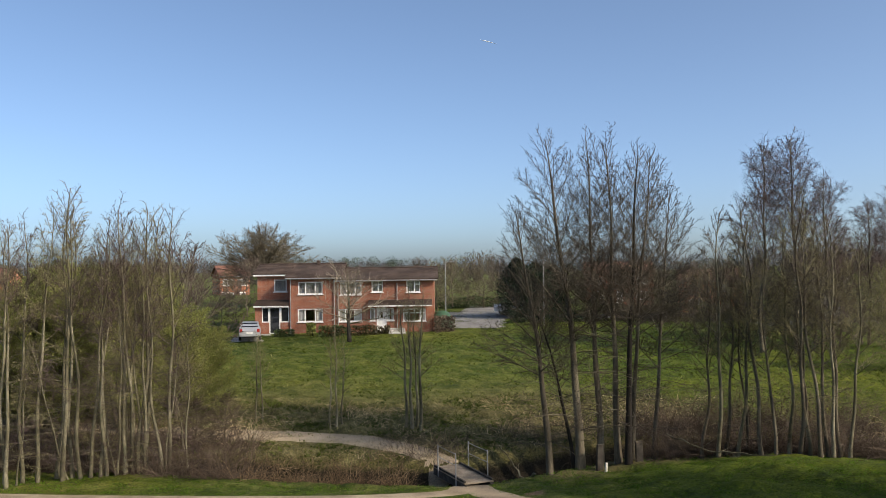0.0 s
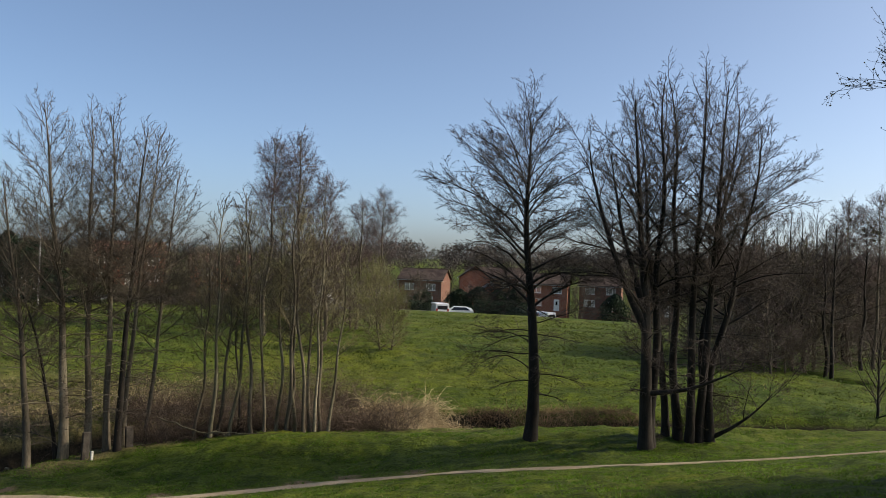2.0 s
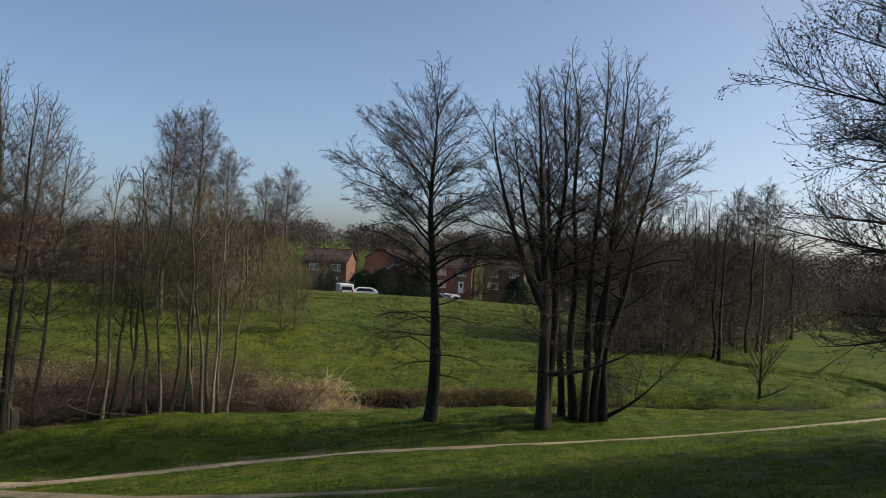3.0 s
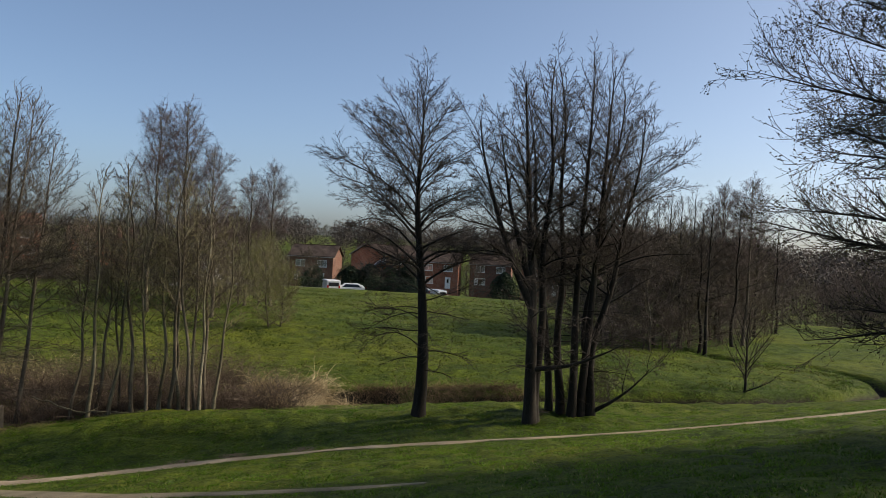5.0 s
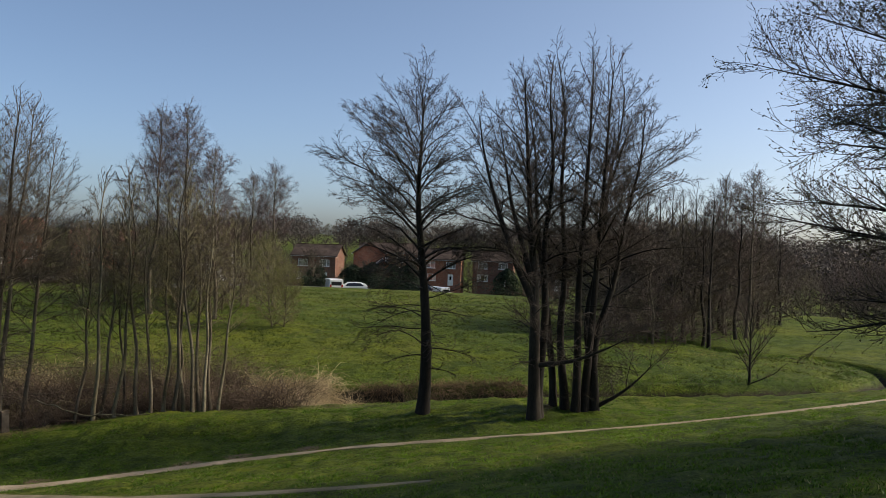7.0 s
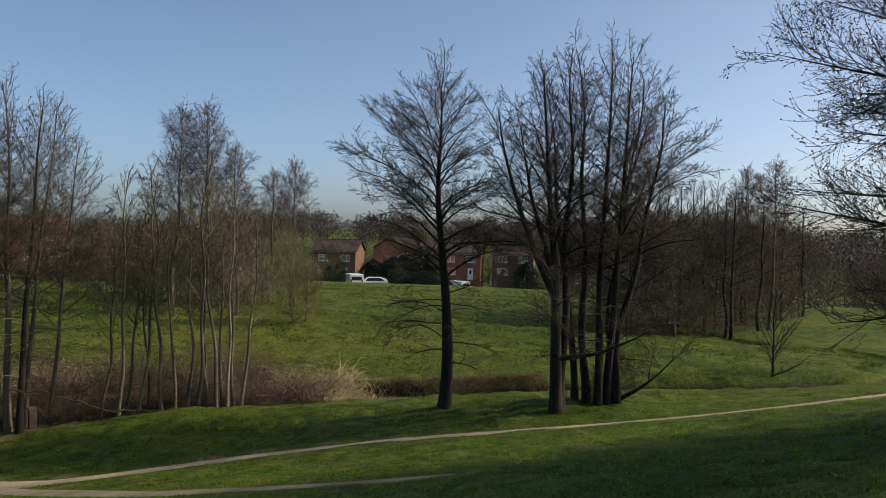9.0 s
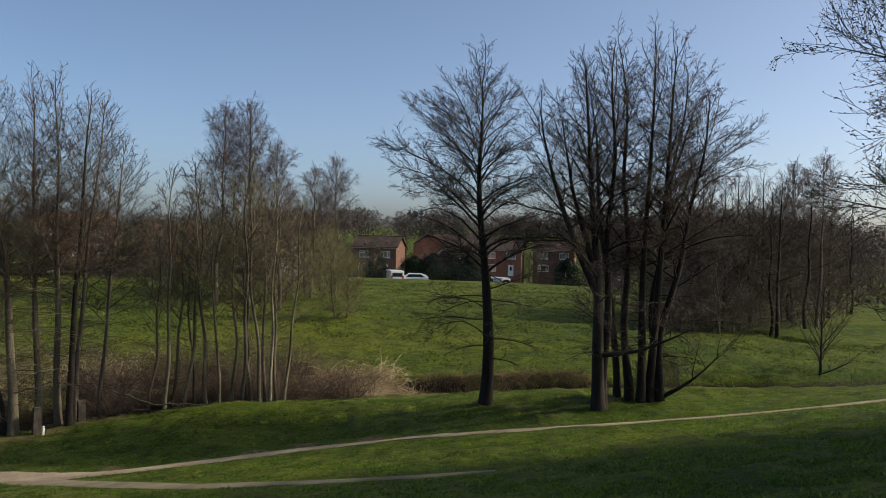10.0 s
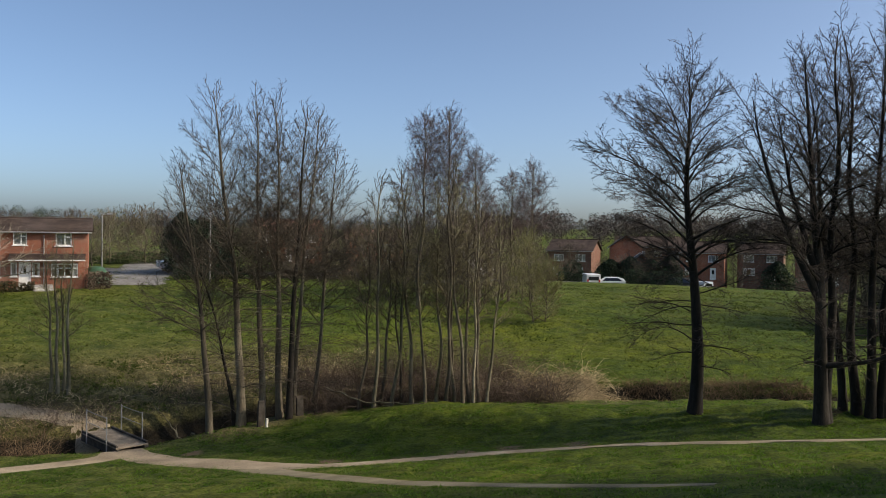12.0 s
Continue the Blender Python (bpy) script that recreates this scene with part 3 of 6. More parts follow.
STYLES = {
    # first and last limb, limbs, reach over height, slopes at root and tip; then sprays: spacing, length, angle
    "alder": dict(line=((0.3, 0.25), (0.5, 0.25), (0.62, 0.25), (0.74, 0.235), (0.85, 0.195), (0.95, 0.125), (1.02, 0.04)), first=0.40, limbs=48, reach=(0.30, 0.30, 0.27, 0.22, 0.14), e0=(34, 44, 48, 54, 66), e1=(-10, 0, 14, 36, 66), wig=0.15, gap2=0.16, rel2=0.42, gap3=0.085, rel3=0.48,
                  gap4=0.07, len4=0.16, tip=0.0056, low=(17, 0.15, 0.42, 0.19, 8, -20), flat=0.5, low_gap=0.75),
    "clump": dict(line=((0.3, 0.22), (0.5, 0.23), (0.7, 0.185), (0.84, 0.13), (0.94, 0.08), (1.02, 0.02)), first=0.36, limbs=29, reach=(0.23, 0.24, 0.205, 0.16, 0.10), e0=(28, 40, 48, 54, 66), e1=(8, 22, 40, 54, 70), wig=0.14, gap2=0.17, rel2=0.42, gap3=0.095, rel3=0.48,
                  gap4=0.08, len4=0.16, tip=0.0054, low=(6, 0.13, 0.36, 0.21, 8, -14), stout=0.42),
    "open": dict(line=((0.3, 0.24), (0.45, 0.25), (0.6, 0.20), (0.76, 0.14), (0.9, 0.08), (1.02, 0.02)), first=0.38, limbs=44, reach=(0.27, 0.25, 0.20, 0.15, 0.085), e0=(24, 36, 44, 50, 62), e1=(22, 40, 52, 60, 70), wig=0.05, gap2=0.16, rel2=0.38, gap3=0.10, rel3=0.46,
                 gap4=0.09, len4=0.15, tip=0.0052, low=(14, 0.10, 0.40, 0.20, 14, -16), stout=0.34, cap=0.012),
    "oak": dict(line=((0.2, 0.80), (0.6, 0.86), (0.9, 0.78), (1.1, 0.56), (1.25, 0.25), (1.3, 0.1)), first=0.34, limbs=64, reach=(1.0, 1.0, 0.85, 0.68, 0.40), e0=(26, 34, 44, 56, 74), e1=(6, 14, 32, 54, 80),
                wig=0.13, gap2=0.28, rel2=0.34, gap3=0.18, rel3=0.46, gap4=0.18, len4=0.36, tip=0.015, stout=0.5, even=0.05, skew=1.1),
    "vase": dict(first=0.36, limbs=18, reach=(0.95, 0.95, 0.85, 0.75, 0.60), e0=(10, 30, 45, 58, 72), e1=(14, 30, 45, 58, 72), wig=0.08, gap2=0.24, rel2=0.42, gap3=0.16, rel3=0.45, tip=0.010, stout=0.55),
    "slim": dict(line=((0.2, 0.16), (0.5, 0.17), (0.7, 0.135), (0.86, 0.085), (1.02, 0.02)), first=0.38, limbs=30, reach=(0.17, 0.18, 0.155, 0.12, 0.07), e0=(34, 44, 50, 54, 62), e1=(30, 48, 56, 62, 70), wig=0.06, gap2=0.14, rel2=0.40, gap3=0.09, rel3=0.46,
                 gap4=0.10, len4=0.14, tip=0.0054, low=(11, 0.08, 0.4, 0.12, 28, 10), stout=0.4, cap=0.010),
    "lateral": dict(line=((0.2, 0.18), (0.5, 0.17), (0.7, 0.135), (0.86, 0.085), (1.02, 0.02)), first=0.52, limbs=26, reach=(0.17, 0.165, 0.14, 0.11, 0.065), e0=(34, 42, 50, 55, 62), e1=(36, 48, 56, 62, 70), wig=0.06, gap2=0.13, rel2=0.40, gap3=0.085, rel3=0.46,
                    gap4=0.09, len4=0.13, tip=0.0052, low=(17, 0.06, 0.52, 0.19, 16, -4), stout=0.42, cap=0.010),
    "birch": dict(line=((0.35, 0.18), (0.6, 0.22), (0.8, 0.16), (0.93, 0.085), (0.99, 0.02)), first=0.38, limbs=38, reach=(0.17, 0.22, 0.215, 0.17, 0.10), e0=(46, 52, 56, 60, 70), e1=(38, 46, 52, 58, 70), wig=0.08, gap2=0.18, rel2=0.42, gap3=0.11, rel3=0.46,
                  gap4=0.085, len4=0.38, drop4=-0.26, tip=0.0078, stout=0.42, cap=0.012),
    "willow": dict(first=0.10, skew=1.05, limbs=150, reach=(0.50, 0.57, 0.60, 0.56, 0.40), e0=(4, 22, 36, 50, 66), e1=(0, 10, 28, 46, 68), wig=0.10, gap2=0.15, rel2=0.30, gap3=0.15, rel3=0.46,
                   gap4=0.13, len4=0.34, tip=0.0052, stout=0.42, lift=0.08, even=0.15),
    "bush": dict(first=0.03, limbs=34, reach=(0.48, 0.54, 0.5, 0.44, 0.28), e0=(14, 30, 44, 58, 70), e1=(26, 40, 50, 60, 74), wig=0.10, gap2=0.13, rel2=0.46, gap3=0.10, rel3=0.5, tip=0.0066, stout=0.5),
    "shoots": dict(first=0.03, limbs=26, reach=(0.62, 0.6, 0.5, 0.4, 0.25), e0=(30, 44, 54, 64, 74), e1=(44, 54, 62, 70, 78), wig=0.07, gap2=0.13, rel2=0.36, gap3=0.15, rel3=0.4, tip=0.0055, stout=0.5),
    "far": dict(first=0.04, limbs=24, reach=(0.48, 0.54, 0.5, 0.44, 0.28), e0=(12, 30, 44, 58, 70), e1=(24, 40, 50, 60, 74), wig=0.10, gap2=0.17, rel2=0.48, gap3=0.16, rel3=0.5, tip=0.0115, stout=0.5, coarse=1),
}


def tree_meshes(name, seed, height, r0, style, lean=(0, 0), bend=0.10, sticks=1.0, reach=1.0, limb_mat=None, twig_mat=None, bud=None, bud_size=0.03, bud_share=1.0, out=None, forks=()):
    """A trunk mesh and a crown mesh of limbs, sprays and twigs (and buds, cones or young leaves).
    forks: stems that leave the trunk at a fraction of it, with bearing, length over height, slope at root and tip, and their share of limbs."""
    rng = np.random.default_rng(seed)
    s = STYLES[style]
    tip, coarse = s["tip"], s.get("coarse", 0)
    stems = [trunk_line(rng, height, r0, lean, bend)]
    for f, az, fl, a0, a1, share in forks:
        p, _, r = along(*stems[0], np.zeros(1, int), np.array([f]))
        F, FR = limb_lines(rng, *stems[0], 1, f, f + 1e-6, (fl * height,) * 5, (a0,) * 5, (a1,) * 5, 0.05, 0.35 + 0.7 * share, 0.012, 14, even=0.0)
        turn = math.radians(az) - math.atan2(F[0, -1, 1] - p[0, 1], F[0, -1, 0] - p[0, 0])
        c, n_ = math.cos(turn), math.sin(turn)
        d = F[0] - p
        F[0] = p + np.stack([d[:, 0] * c - d[:, 1] * n_, d[:, 0] * n_ + d[:, 1] * c, d[:, 2]], 1)
        stems.append((F, np.maximum(FR, 0.0) + float(r[0]) * 0.7 * share * (1 - np.linspace(0, 1, 14)[None]) ** 0.9))
    L1 = []
    for k, (T, TR) in enumerate(stems):
        share = 1.0 if k == 0 else forks[k - 1][5]
        span = np.array(s["reach"]) * height * reach * (1.0 if k == 0 else 0.85)
        L1.append(limb_lines(rng, T, TR, max(5, int(s["limbs"] * sticks * share)), s["first"] if k == 0 else 0.25, 0.985, span, s["e0"], s["e1"], s["wig"],
                             s.get("stout", 0.42), tip * 1.4, 6 if coarse else 9, out, s.get("even", 0.2), s.get("skew", 0.9), cap=s.get("cap", 0.019), within=(height, s["line"]) if "line" in s and k == 0 else None))
    lift, flat, m2, m3 = s.get("lift", 0.05), s.get("flat", 0.75), 4 if coarse else 5, 2 if coarse else 3
    L1, R1 = np.concatenate([q[0] for q in L1]), np.concatenate([q[1] for q in L1])
    L2, R2 = shoots(rng, L1, R1, s["gap2"], 0.22, 1.0, s["rel2"], 0.18, 46, flat, lift, s["wig"] * 0.6, m2, 0.6, tip * 1.1)
    L3, R3 = shoots(rng, L2, R2, s["gap3"], 0.15, 1.0, s["rel3"], 0.12, 44, flat * 1.2, lift * 1.2, s["wig"] * 0.7, m3, 0.6, tip * 0.8)
    if "low" in s:                                           # sparse limbs under the crown
        c, f0, f1, w, a0, a1 = s["low"]
        B1, S1 = limb_lines(rng, *stems[0], max(2, int(c * sticks)), f0, f1, (w * height * reach * 0.8, *(w * height * reach,) * 4), (a0,) * 5, (a1,) * 5, s["wig"] * 1.2, 0.16, tip, L1.shape[1], out, 0.35)
        B2, S2 = shoots(rng, B1, S1, s["gap2"] * s.get("low_gap", 1.4), 0.3, 1.0, s["rel2"], 0.18, 48, flat, 0.02, s["wig"] * 0.6, m2, 0.6, tip * 0.9)
        B3, S3 = shoots(rng, B2, S2, s["gap3"] * s.get("low_gap", 1.3), 0.2, 1.0, s["rel3"], 0.10, 44, flat, 0.03, s["wig"] * 0.6, m3, 0.6, tip * 0.7)
        L1, R1 = np.concatenate([L1, B1]), np.concatenate([R1, S1])
    else:
        B2, S2, B3, S3 = L2[:0], R2[:0], L3[:0], R3[:0]
    tv = raw_mesh(name + "_trunk", *joined([tubes(T, TR, 10) for T, TR in stems]))
    tv.polygons.foreach_set("use_smooth", np.ones(len(tv.polygons), bool))
    chunks = [tubes(L1, R1, 5), tubes(np.concatenate([L2, B2]), np.concatenate([R2, S2]), 3), tubes(np.concatenate([L3, B3]), np.concatenate([R3, S3]), 3)]
    ends = np.concatenate([L3[:, -1], (L3[:, 0] + L3[:, -1]) / 2, L2[:, -2], L2[:, -1]])
    if "gap4" in s:
        L4, R4 = shoots(rng, L3, R3, s["gap4"], 0.2, 1.0, 0.3, s["len4"], 42, 1.0, s.get("drop4", lift * 1.5), s["wig"] * 0.5, 3 if "drop4" in s or style == "willow" else 2, 0.7, tip * 0.62, 0.5)
        chunks[2] = joined([chunks[2], tubes(L4, R4, 3)])
        ends = np.concatenate([L4[:, -1], L4[:, -1] * 0.55 + L4[:, 0] * 0.45, L3[:, -1], L3[:, 1]])
    counts = [len(c[1]) for c in chunks]
    if bud:
        ends = np.repeat(ends, max(1, math.ceil(bud_share)), 0)
        ends = ends[rng.uniform(size=len(ends)) < bud_share / max(1, math.ceil(bud_share))]
        chunks.append(cards(rng, ends + rng.normal(0, 0.012 + 0.06 * (bud_share > 1), ends.shape), bud_size))
        counts.append(len(chunks[-1][1]))
    cv = raw_mesh(name + "_crown", *joined(chunks))
    cv.materials.append(limb_mat or BARK_ALDER), cv.materials.append(twig_mat or TWIG_DARK)
    if bud:
        cv.materials.append(bud)
    cv.polygons.foreach_set("material_index", np.repeat(np.minimum([0, 1, 1, 2][:len(counts)], 2), counts).astype(np.int32))
    return tv, cv


def plant(name, label, meshes, x, y, bark, turn=0.0, scale=1.0, group="", sink=0.0, category="tree", wide=1.0, tilt=0.0):
    t = thing(name, label, category, (x, y, z_at(x, y) - sink), turn, group, scale=scale)
    t.scale = (scale * wide, scale * wide, scale)
    t.rotation_euler = (radians(tilt * math.sin(x * 7.3 + y)), radians(tilt * math.cos(x * 3.1 - y * 5)), radians(turn))
    mesh_part("trunk", meshes[0], bark, t)
    mesh_part("crown", meshes[1], bark, t)
    return t


def leaning(az, lx, ly):
    """A lean sideways (as seen from the path) and away, turned to the bearing."""
    c, s = math.cos(radians(az)), math.sin(radians(az))
    return lx * c - ly * s, lx * s + ly * c


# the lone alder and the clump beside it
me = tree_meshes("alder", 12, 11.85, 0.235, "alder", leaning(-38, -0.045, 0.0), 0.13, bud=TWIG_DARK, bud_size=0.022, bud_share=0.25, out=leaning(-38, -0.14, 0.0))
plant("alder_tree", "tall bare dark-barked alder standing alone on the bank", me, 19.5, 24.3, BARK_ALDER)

# bearing, distance, height, radius, sideways and inward lean
for k, (az, d, h, r, lx, ly) in enumerate([
        (-46.25, 29.5, 12.0, 0.22, -0.05, 0.02), (-46.55, 29.6, 12.6, 0.16, -0.01, 0.03), (-47.4, 31.4, 11.6, 0.13, -0.10, 0.05), (-48.2, 31.2, 12.9, 0.15, -0.055, 0.03),
        (-48.9, 30.8, 12.9, 0.15, 0.03, 0.06), (-49.45, 30.9, 12.7, 0.15, 0.055, 0.0), (-49.8, 31.1, 12.0, 0.13, 0.09, 0.06), (-50.15, 31.0, 11.0, 0.15, 0.14, 0.02)]):
    x, y = at(az, d)
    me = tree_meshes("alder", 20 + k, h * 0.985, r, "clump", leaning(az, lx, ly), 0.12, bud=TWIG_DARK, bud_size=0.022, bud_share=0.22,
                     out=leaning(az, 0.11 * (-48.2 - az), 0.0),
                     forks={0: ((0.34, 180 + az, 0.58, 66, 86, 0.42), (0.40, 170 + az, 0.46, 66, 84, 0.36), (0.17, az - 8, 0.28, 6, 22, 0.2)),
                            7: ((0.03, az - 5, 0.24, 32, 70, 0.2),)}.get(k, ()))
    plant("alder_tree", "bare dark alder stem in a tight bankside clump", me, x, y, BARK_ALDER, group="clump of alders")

# the alders beyond the footbridge
for k, (az, d, h, r, lx, ly) in enumerate([
        (-6.9, 35.6, 10.6, 0.15, -0.12, 0.0), (-8.9, 36.0, 12.9, 0.19, -0.09, 0.0), (-8.5, 36.1, 8.0, 0.08, -0.24, 0.0),
        (-10.2, 36.6, 12.6, 0.15, -0.03, 0.0), (-11.4, 36.4, 12.6, 0.15, -0.01, 0.0), (-12.0, 36.0, 12.2, 0.14, 0.05, 0.02),
        (-12.3, 36.8, 12.0, 0.11, 0.08, 0.0), (-13.6, 38.2, 11.6, 0.10, 0.07, 0.0)]):
    x, y = at(az, d)
    me = tree_meshes("alder", 40 + k, h * 1.07, r * 0.95, "open", (lx, ly), 0.05, 1.0, 1.0, BARK_MID, TWIG_GREY)
    # most stems take the paler bark in place of their sunlit edges
    plant("alder_tree", "slender bare alder with grey bark, paled for sunlit edges, beside the brook", me, x, y, BARK_ALDER if k % 3 == 2 else BARK_MID, group="alders by the footbridge")

# thickets of pole-like stems
slim = [tree_meshes("pole_tree", 60 + k, 9.6, 0.07, "slim", ((-1) ** k * 0.025, 0.0), 0.12, 1, 1.05, BARK_MID, TWIG_GREY if k % 3 == 1 else TWIG_OLIVE) for k in range(5)]
rng = np.random.default_rng(7)
for k, (az, d, h) in enumerate([(-16.6, 36.4, 8.0), (-17.6, 36.2, 10.0), (-18.0, 36.8, 8.8), (-18.8, 36.4, 9.6), (-20.2, 36.2, 10.2), (-21.0, 36.0, 8.2),
                                (-21.8, 36.4, 9.4), (-22.4, 36.2, 10.2), (-23.0, 36.6, 9.2), (-23.6, 36.0, 9.8), (-24.0, 36.4, 9.1), (-24.3, 36.0, 8.6),
                                (-24.7, 36.6, 9.2), (-25.2, 36.2, 8.4), (-19.4, 37.2, 7.4), (-22.8, 37.0, 7.8)]):
    x, y = at(az, d)
    # every other pole has its sunlit edge put into a pale bark
    plant("pole_tree", "thin bare multi-stemmed alder pole in a streamside thicket", slim[k % 5], x, y, BARK_PALE if k % 2 else BARK_MID,
          turn=float(rng.uniform(0, 360)), scale=h / 9.6, group="streamside thicket", tilt=3.5)
pale = [tree_meshes("pole_tree", 70 + k, 9.8, 0.066, "lateral", ((-1) ** k * 0.03, 0.0), 0.10, 0.8, 1.1, BARK_MID, TWIG_PURPLE if k % 2 else TWIG_OLIVE) for k in range(4)]
g = np.random.default_rng(72)
spots = [(float(a + g.normal(0, 0.15)), float(g.uniform(38.1, 38.9)), float(g.uniform(8.4, 10.6))) for a in
         (28.2, 27.4, 26.9, 26.1, 25.3, 24.6, 24.1, 23.3, 22.9, 22.3, 21.9, 21.5, 20.6, 20.3, 19.95, 19.8, 19.65, 19.5, 19.3, 18.9, 18.5, 17.9)]
spots += [(float(a), 38.3, float(h)) for a, h in ((26.5, 4.5), (23.7, 5.2), (21.0, 4.0), (18.2, 5.6), (16.9, 6.4), (16.3, 5.4), (20.9, 6.2))]
for k, (az, d, h) in enumerate(spots):
    x, y = at(az, d)
    plant("pole_tree", "pale sunlit alder pole in a thicket beside the brook", pale[k % 4], x, y, BARK_PALE,
          turn=float(rng.uniform(0, 360)), scale=h / 8.5, group="thicket by the field", tilt=3.5 if h > 7 else 9.0)
# saplings on the far bank
sap = [tree_meshes("sapling", 90 + k, 7.2, 0.078, "slim", (0.03 * (-1) ** k, 0), 0.09, 0.55, 1.25, BARK_PALE, TWIG_OLIVE) for k in range(3)]
for k, (az, d, h) in enumerate([(12.4, 44.6, 4.4), (12.0, 44.4, 4.0), (7.6, 42.0, 4.4), (7.2, 42.2, 5.0), (6.8, 42.4, 4.2), (2.6, 41.4, 6.4), (2.2, 41.2, 6.9), (1.9, 41.6, 6.2), (1.6, 41.0, 7.0)]):
    x, y = at(az, d)
    plant("sapling", "thin bare sapling stem growing from rough grass", sap[k % 3], x, y, BARK_PALE, turn=40.0 * k, scale=h / 7.2,
          group="saplings on the far bank")
me = tree_meshes("sapling", 95, 4.0, 0.06, "shoots", (0.0, 0), 0.08, 1.0, 0.9)
plant("sapling", "small spreading bare sapling by the brook", me, 38.4, 22.8, BARK_ALDER)

# birches beyond the thicket
birch = [tree_meshes("birch", 100 + k, 14.0, 0.14, "birch", (0.03, 0), 0.1, 1, 1, BARK_MID, TWIG_PURPLE) for k in range(2)]
for k, (az, d, h) in enumerate([(-20.4, 62, 13.6), (-22.4, 63, 14.2), (-24.4, 60, 11.2), (-28.0, 70, 11.2), (-26.4, 66, 9.6), (-58.8, 70, 12.5), (-57.4, 72, 12.0)]):
    x, y = at(az, d)
    plant("birch_tree", "tall slender bare birch with fine purplish twigs", birch[k % 2], x, y, BARK_MID, turn=70.0 * k, scale=h / 13.4, group="birches")

# the broad oak behind the houses, and a garden tree
dome = tree_meshes("oak", 120, 7.4, 0.5, "oak", (0, 0), 0.05, 1.0, 1.0, BARK_MID, TWIG_FAR)
x, y = at(11.8, 108)
plant("oak_tree", "broad domed bare oak behind the brick houses", dome, x, y, BARK_MID)
dome2 = tree_meshes("garden_tree", 121, 3.6, 0.12, "vase", (0, 0), 0.08, 1.0, 1.0, BARK_PALE, TWIG_PALE)
x, y = at(6.3, 67)
plant("garden_tree", "bare pale-twigged garden tree before a brick house", dome2, x, y, BARK_ALDER, turn=30, scale=1.12, wide=1.25)

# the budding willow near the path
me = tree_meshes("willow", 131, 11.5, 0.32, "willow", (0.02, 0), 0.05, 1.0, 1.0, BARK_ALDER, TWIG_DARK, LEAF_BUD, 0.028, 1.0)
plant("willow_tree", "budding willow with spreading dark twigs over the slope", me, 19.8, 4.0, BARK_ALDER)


# ---- houses ----
NET = varied("grey_net_curtain", (0.20, 0.20, 0.20), (0.28, 0.28, 0.275), (0.36, 0.36, 0.35), 2.0, 0.95, 9, 0.1, (3, 3, 0.3))


def lattice(xs, zs, y0, y1, solid):
    """One closed slab along x made of the cells of a grid for which solid(x, z) holds."""
    bm, vs = bmesh.new(), {}

    def v(i, j, y):
        key = (i, j, y)
        if key not in vs:
            vs[key] = bm.verts.new((xs[i], y, zs[j]))
        return vs[key]

    n, m = len(xs) - 1, len(zs) - 1
    full = {(i, j) for i in range(n) for j in range(m) if solid((xs[i] + xs[i + 1]) / 2, (zs[j] + zs[j + 1]) / 2)}
    for i, j in full:
        bm.faces.new((v(i, j, y0), v(i + 1, j, y0), v(i + 1, j + 1, y0), v(i, j + 1, y0)))
        bm.faces.new((v(i, j + 1, y1), v(i + 1, j + 1, y1), v(i + 1, j, y1), v(i, j, y1)))
        for di, dj, p, q in ((-1, 0, (i, j + 1), (i, j)), (1, 0, (i + 1, j), (i + 1, j + 1)), (0, -1, (i, j), (i + 1, j)), (0, 1, (i + 1, j + 1), (i, j + 1))):
            if (i + di, j + dj) not in full:
                bm.faces.new((v(*q, y0), v(*p, y0), v(*p, y1), v(*q, y1)))
    bmesh.ops.recalc_face_normals(bm, faces=bm.faces)
    return bm


def wall_mesh(w, h, thick, holes):
    """A wall along x with rectangular holes right through it."""
    xs = sorted({0.0, w, *[v for o in holes for v in o[:2]]})
    zs = sorted({0.0, h, *[v for o in holes for v in o[2:4]]})
    return lattice(xs, zs, 0, thick, lambda x, z: not any(o[0] < x < o[1] and o[2] < z < o[3] for o in holes))


def frame_mesh(x0, x1, z0, z1, bar, y0, y1, mullions=(), transom=None):
    rects = [(x0, x0 + bar, z0, z1), (x1 - bar, x1, z0, z1), (x0, x1, z0, z0 + bar), (x0, x1, z1 - bar, z1)]
    for f in mullions:
        m = x0 + (x1 - x0) * f
        rects.append((m - bar / 2, m + bar / 2, z0, z1))
    if transom:
        (f0, f1), g = transom
        zt = z0 + (z1 - z0) * g
        rects.append((x0 + (x1 - x0) * f0, x0 + (x1 - x0) * f1, zt - bar / 2, zt + bar / 2))
    xs, zs = sorted({v for r in rects for v in r[:2]}), sorted({v for r in rects for v in r[2:]})
    return lattice(xs, zs, y0, y1, lambda x, z: any(r[0] < x < r[1] and r[2] < z < r[3] for r in rects))


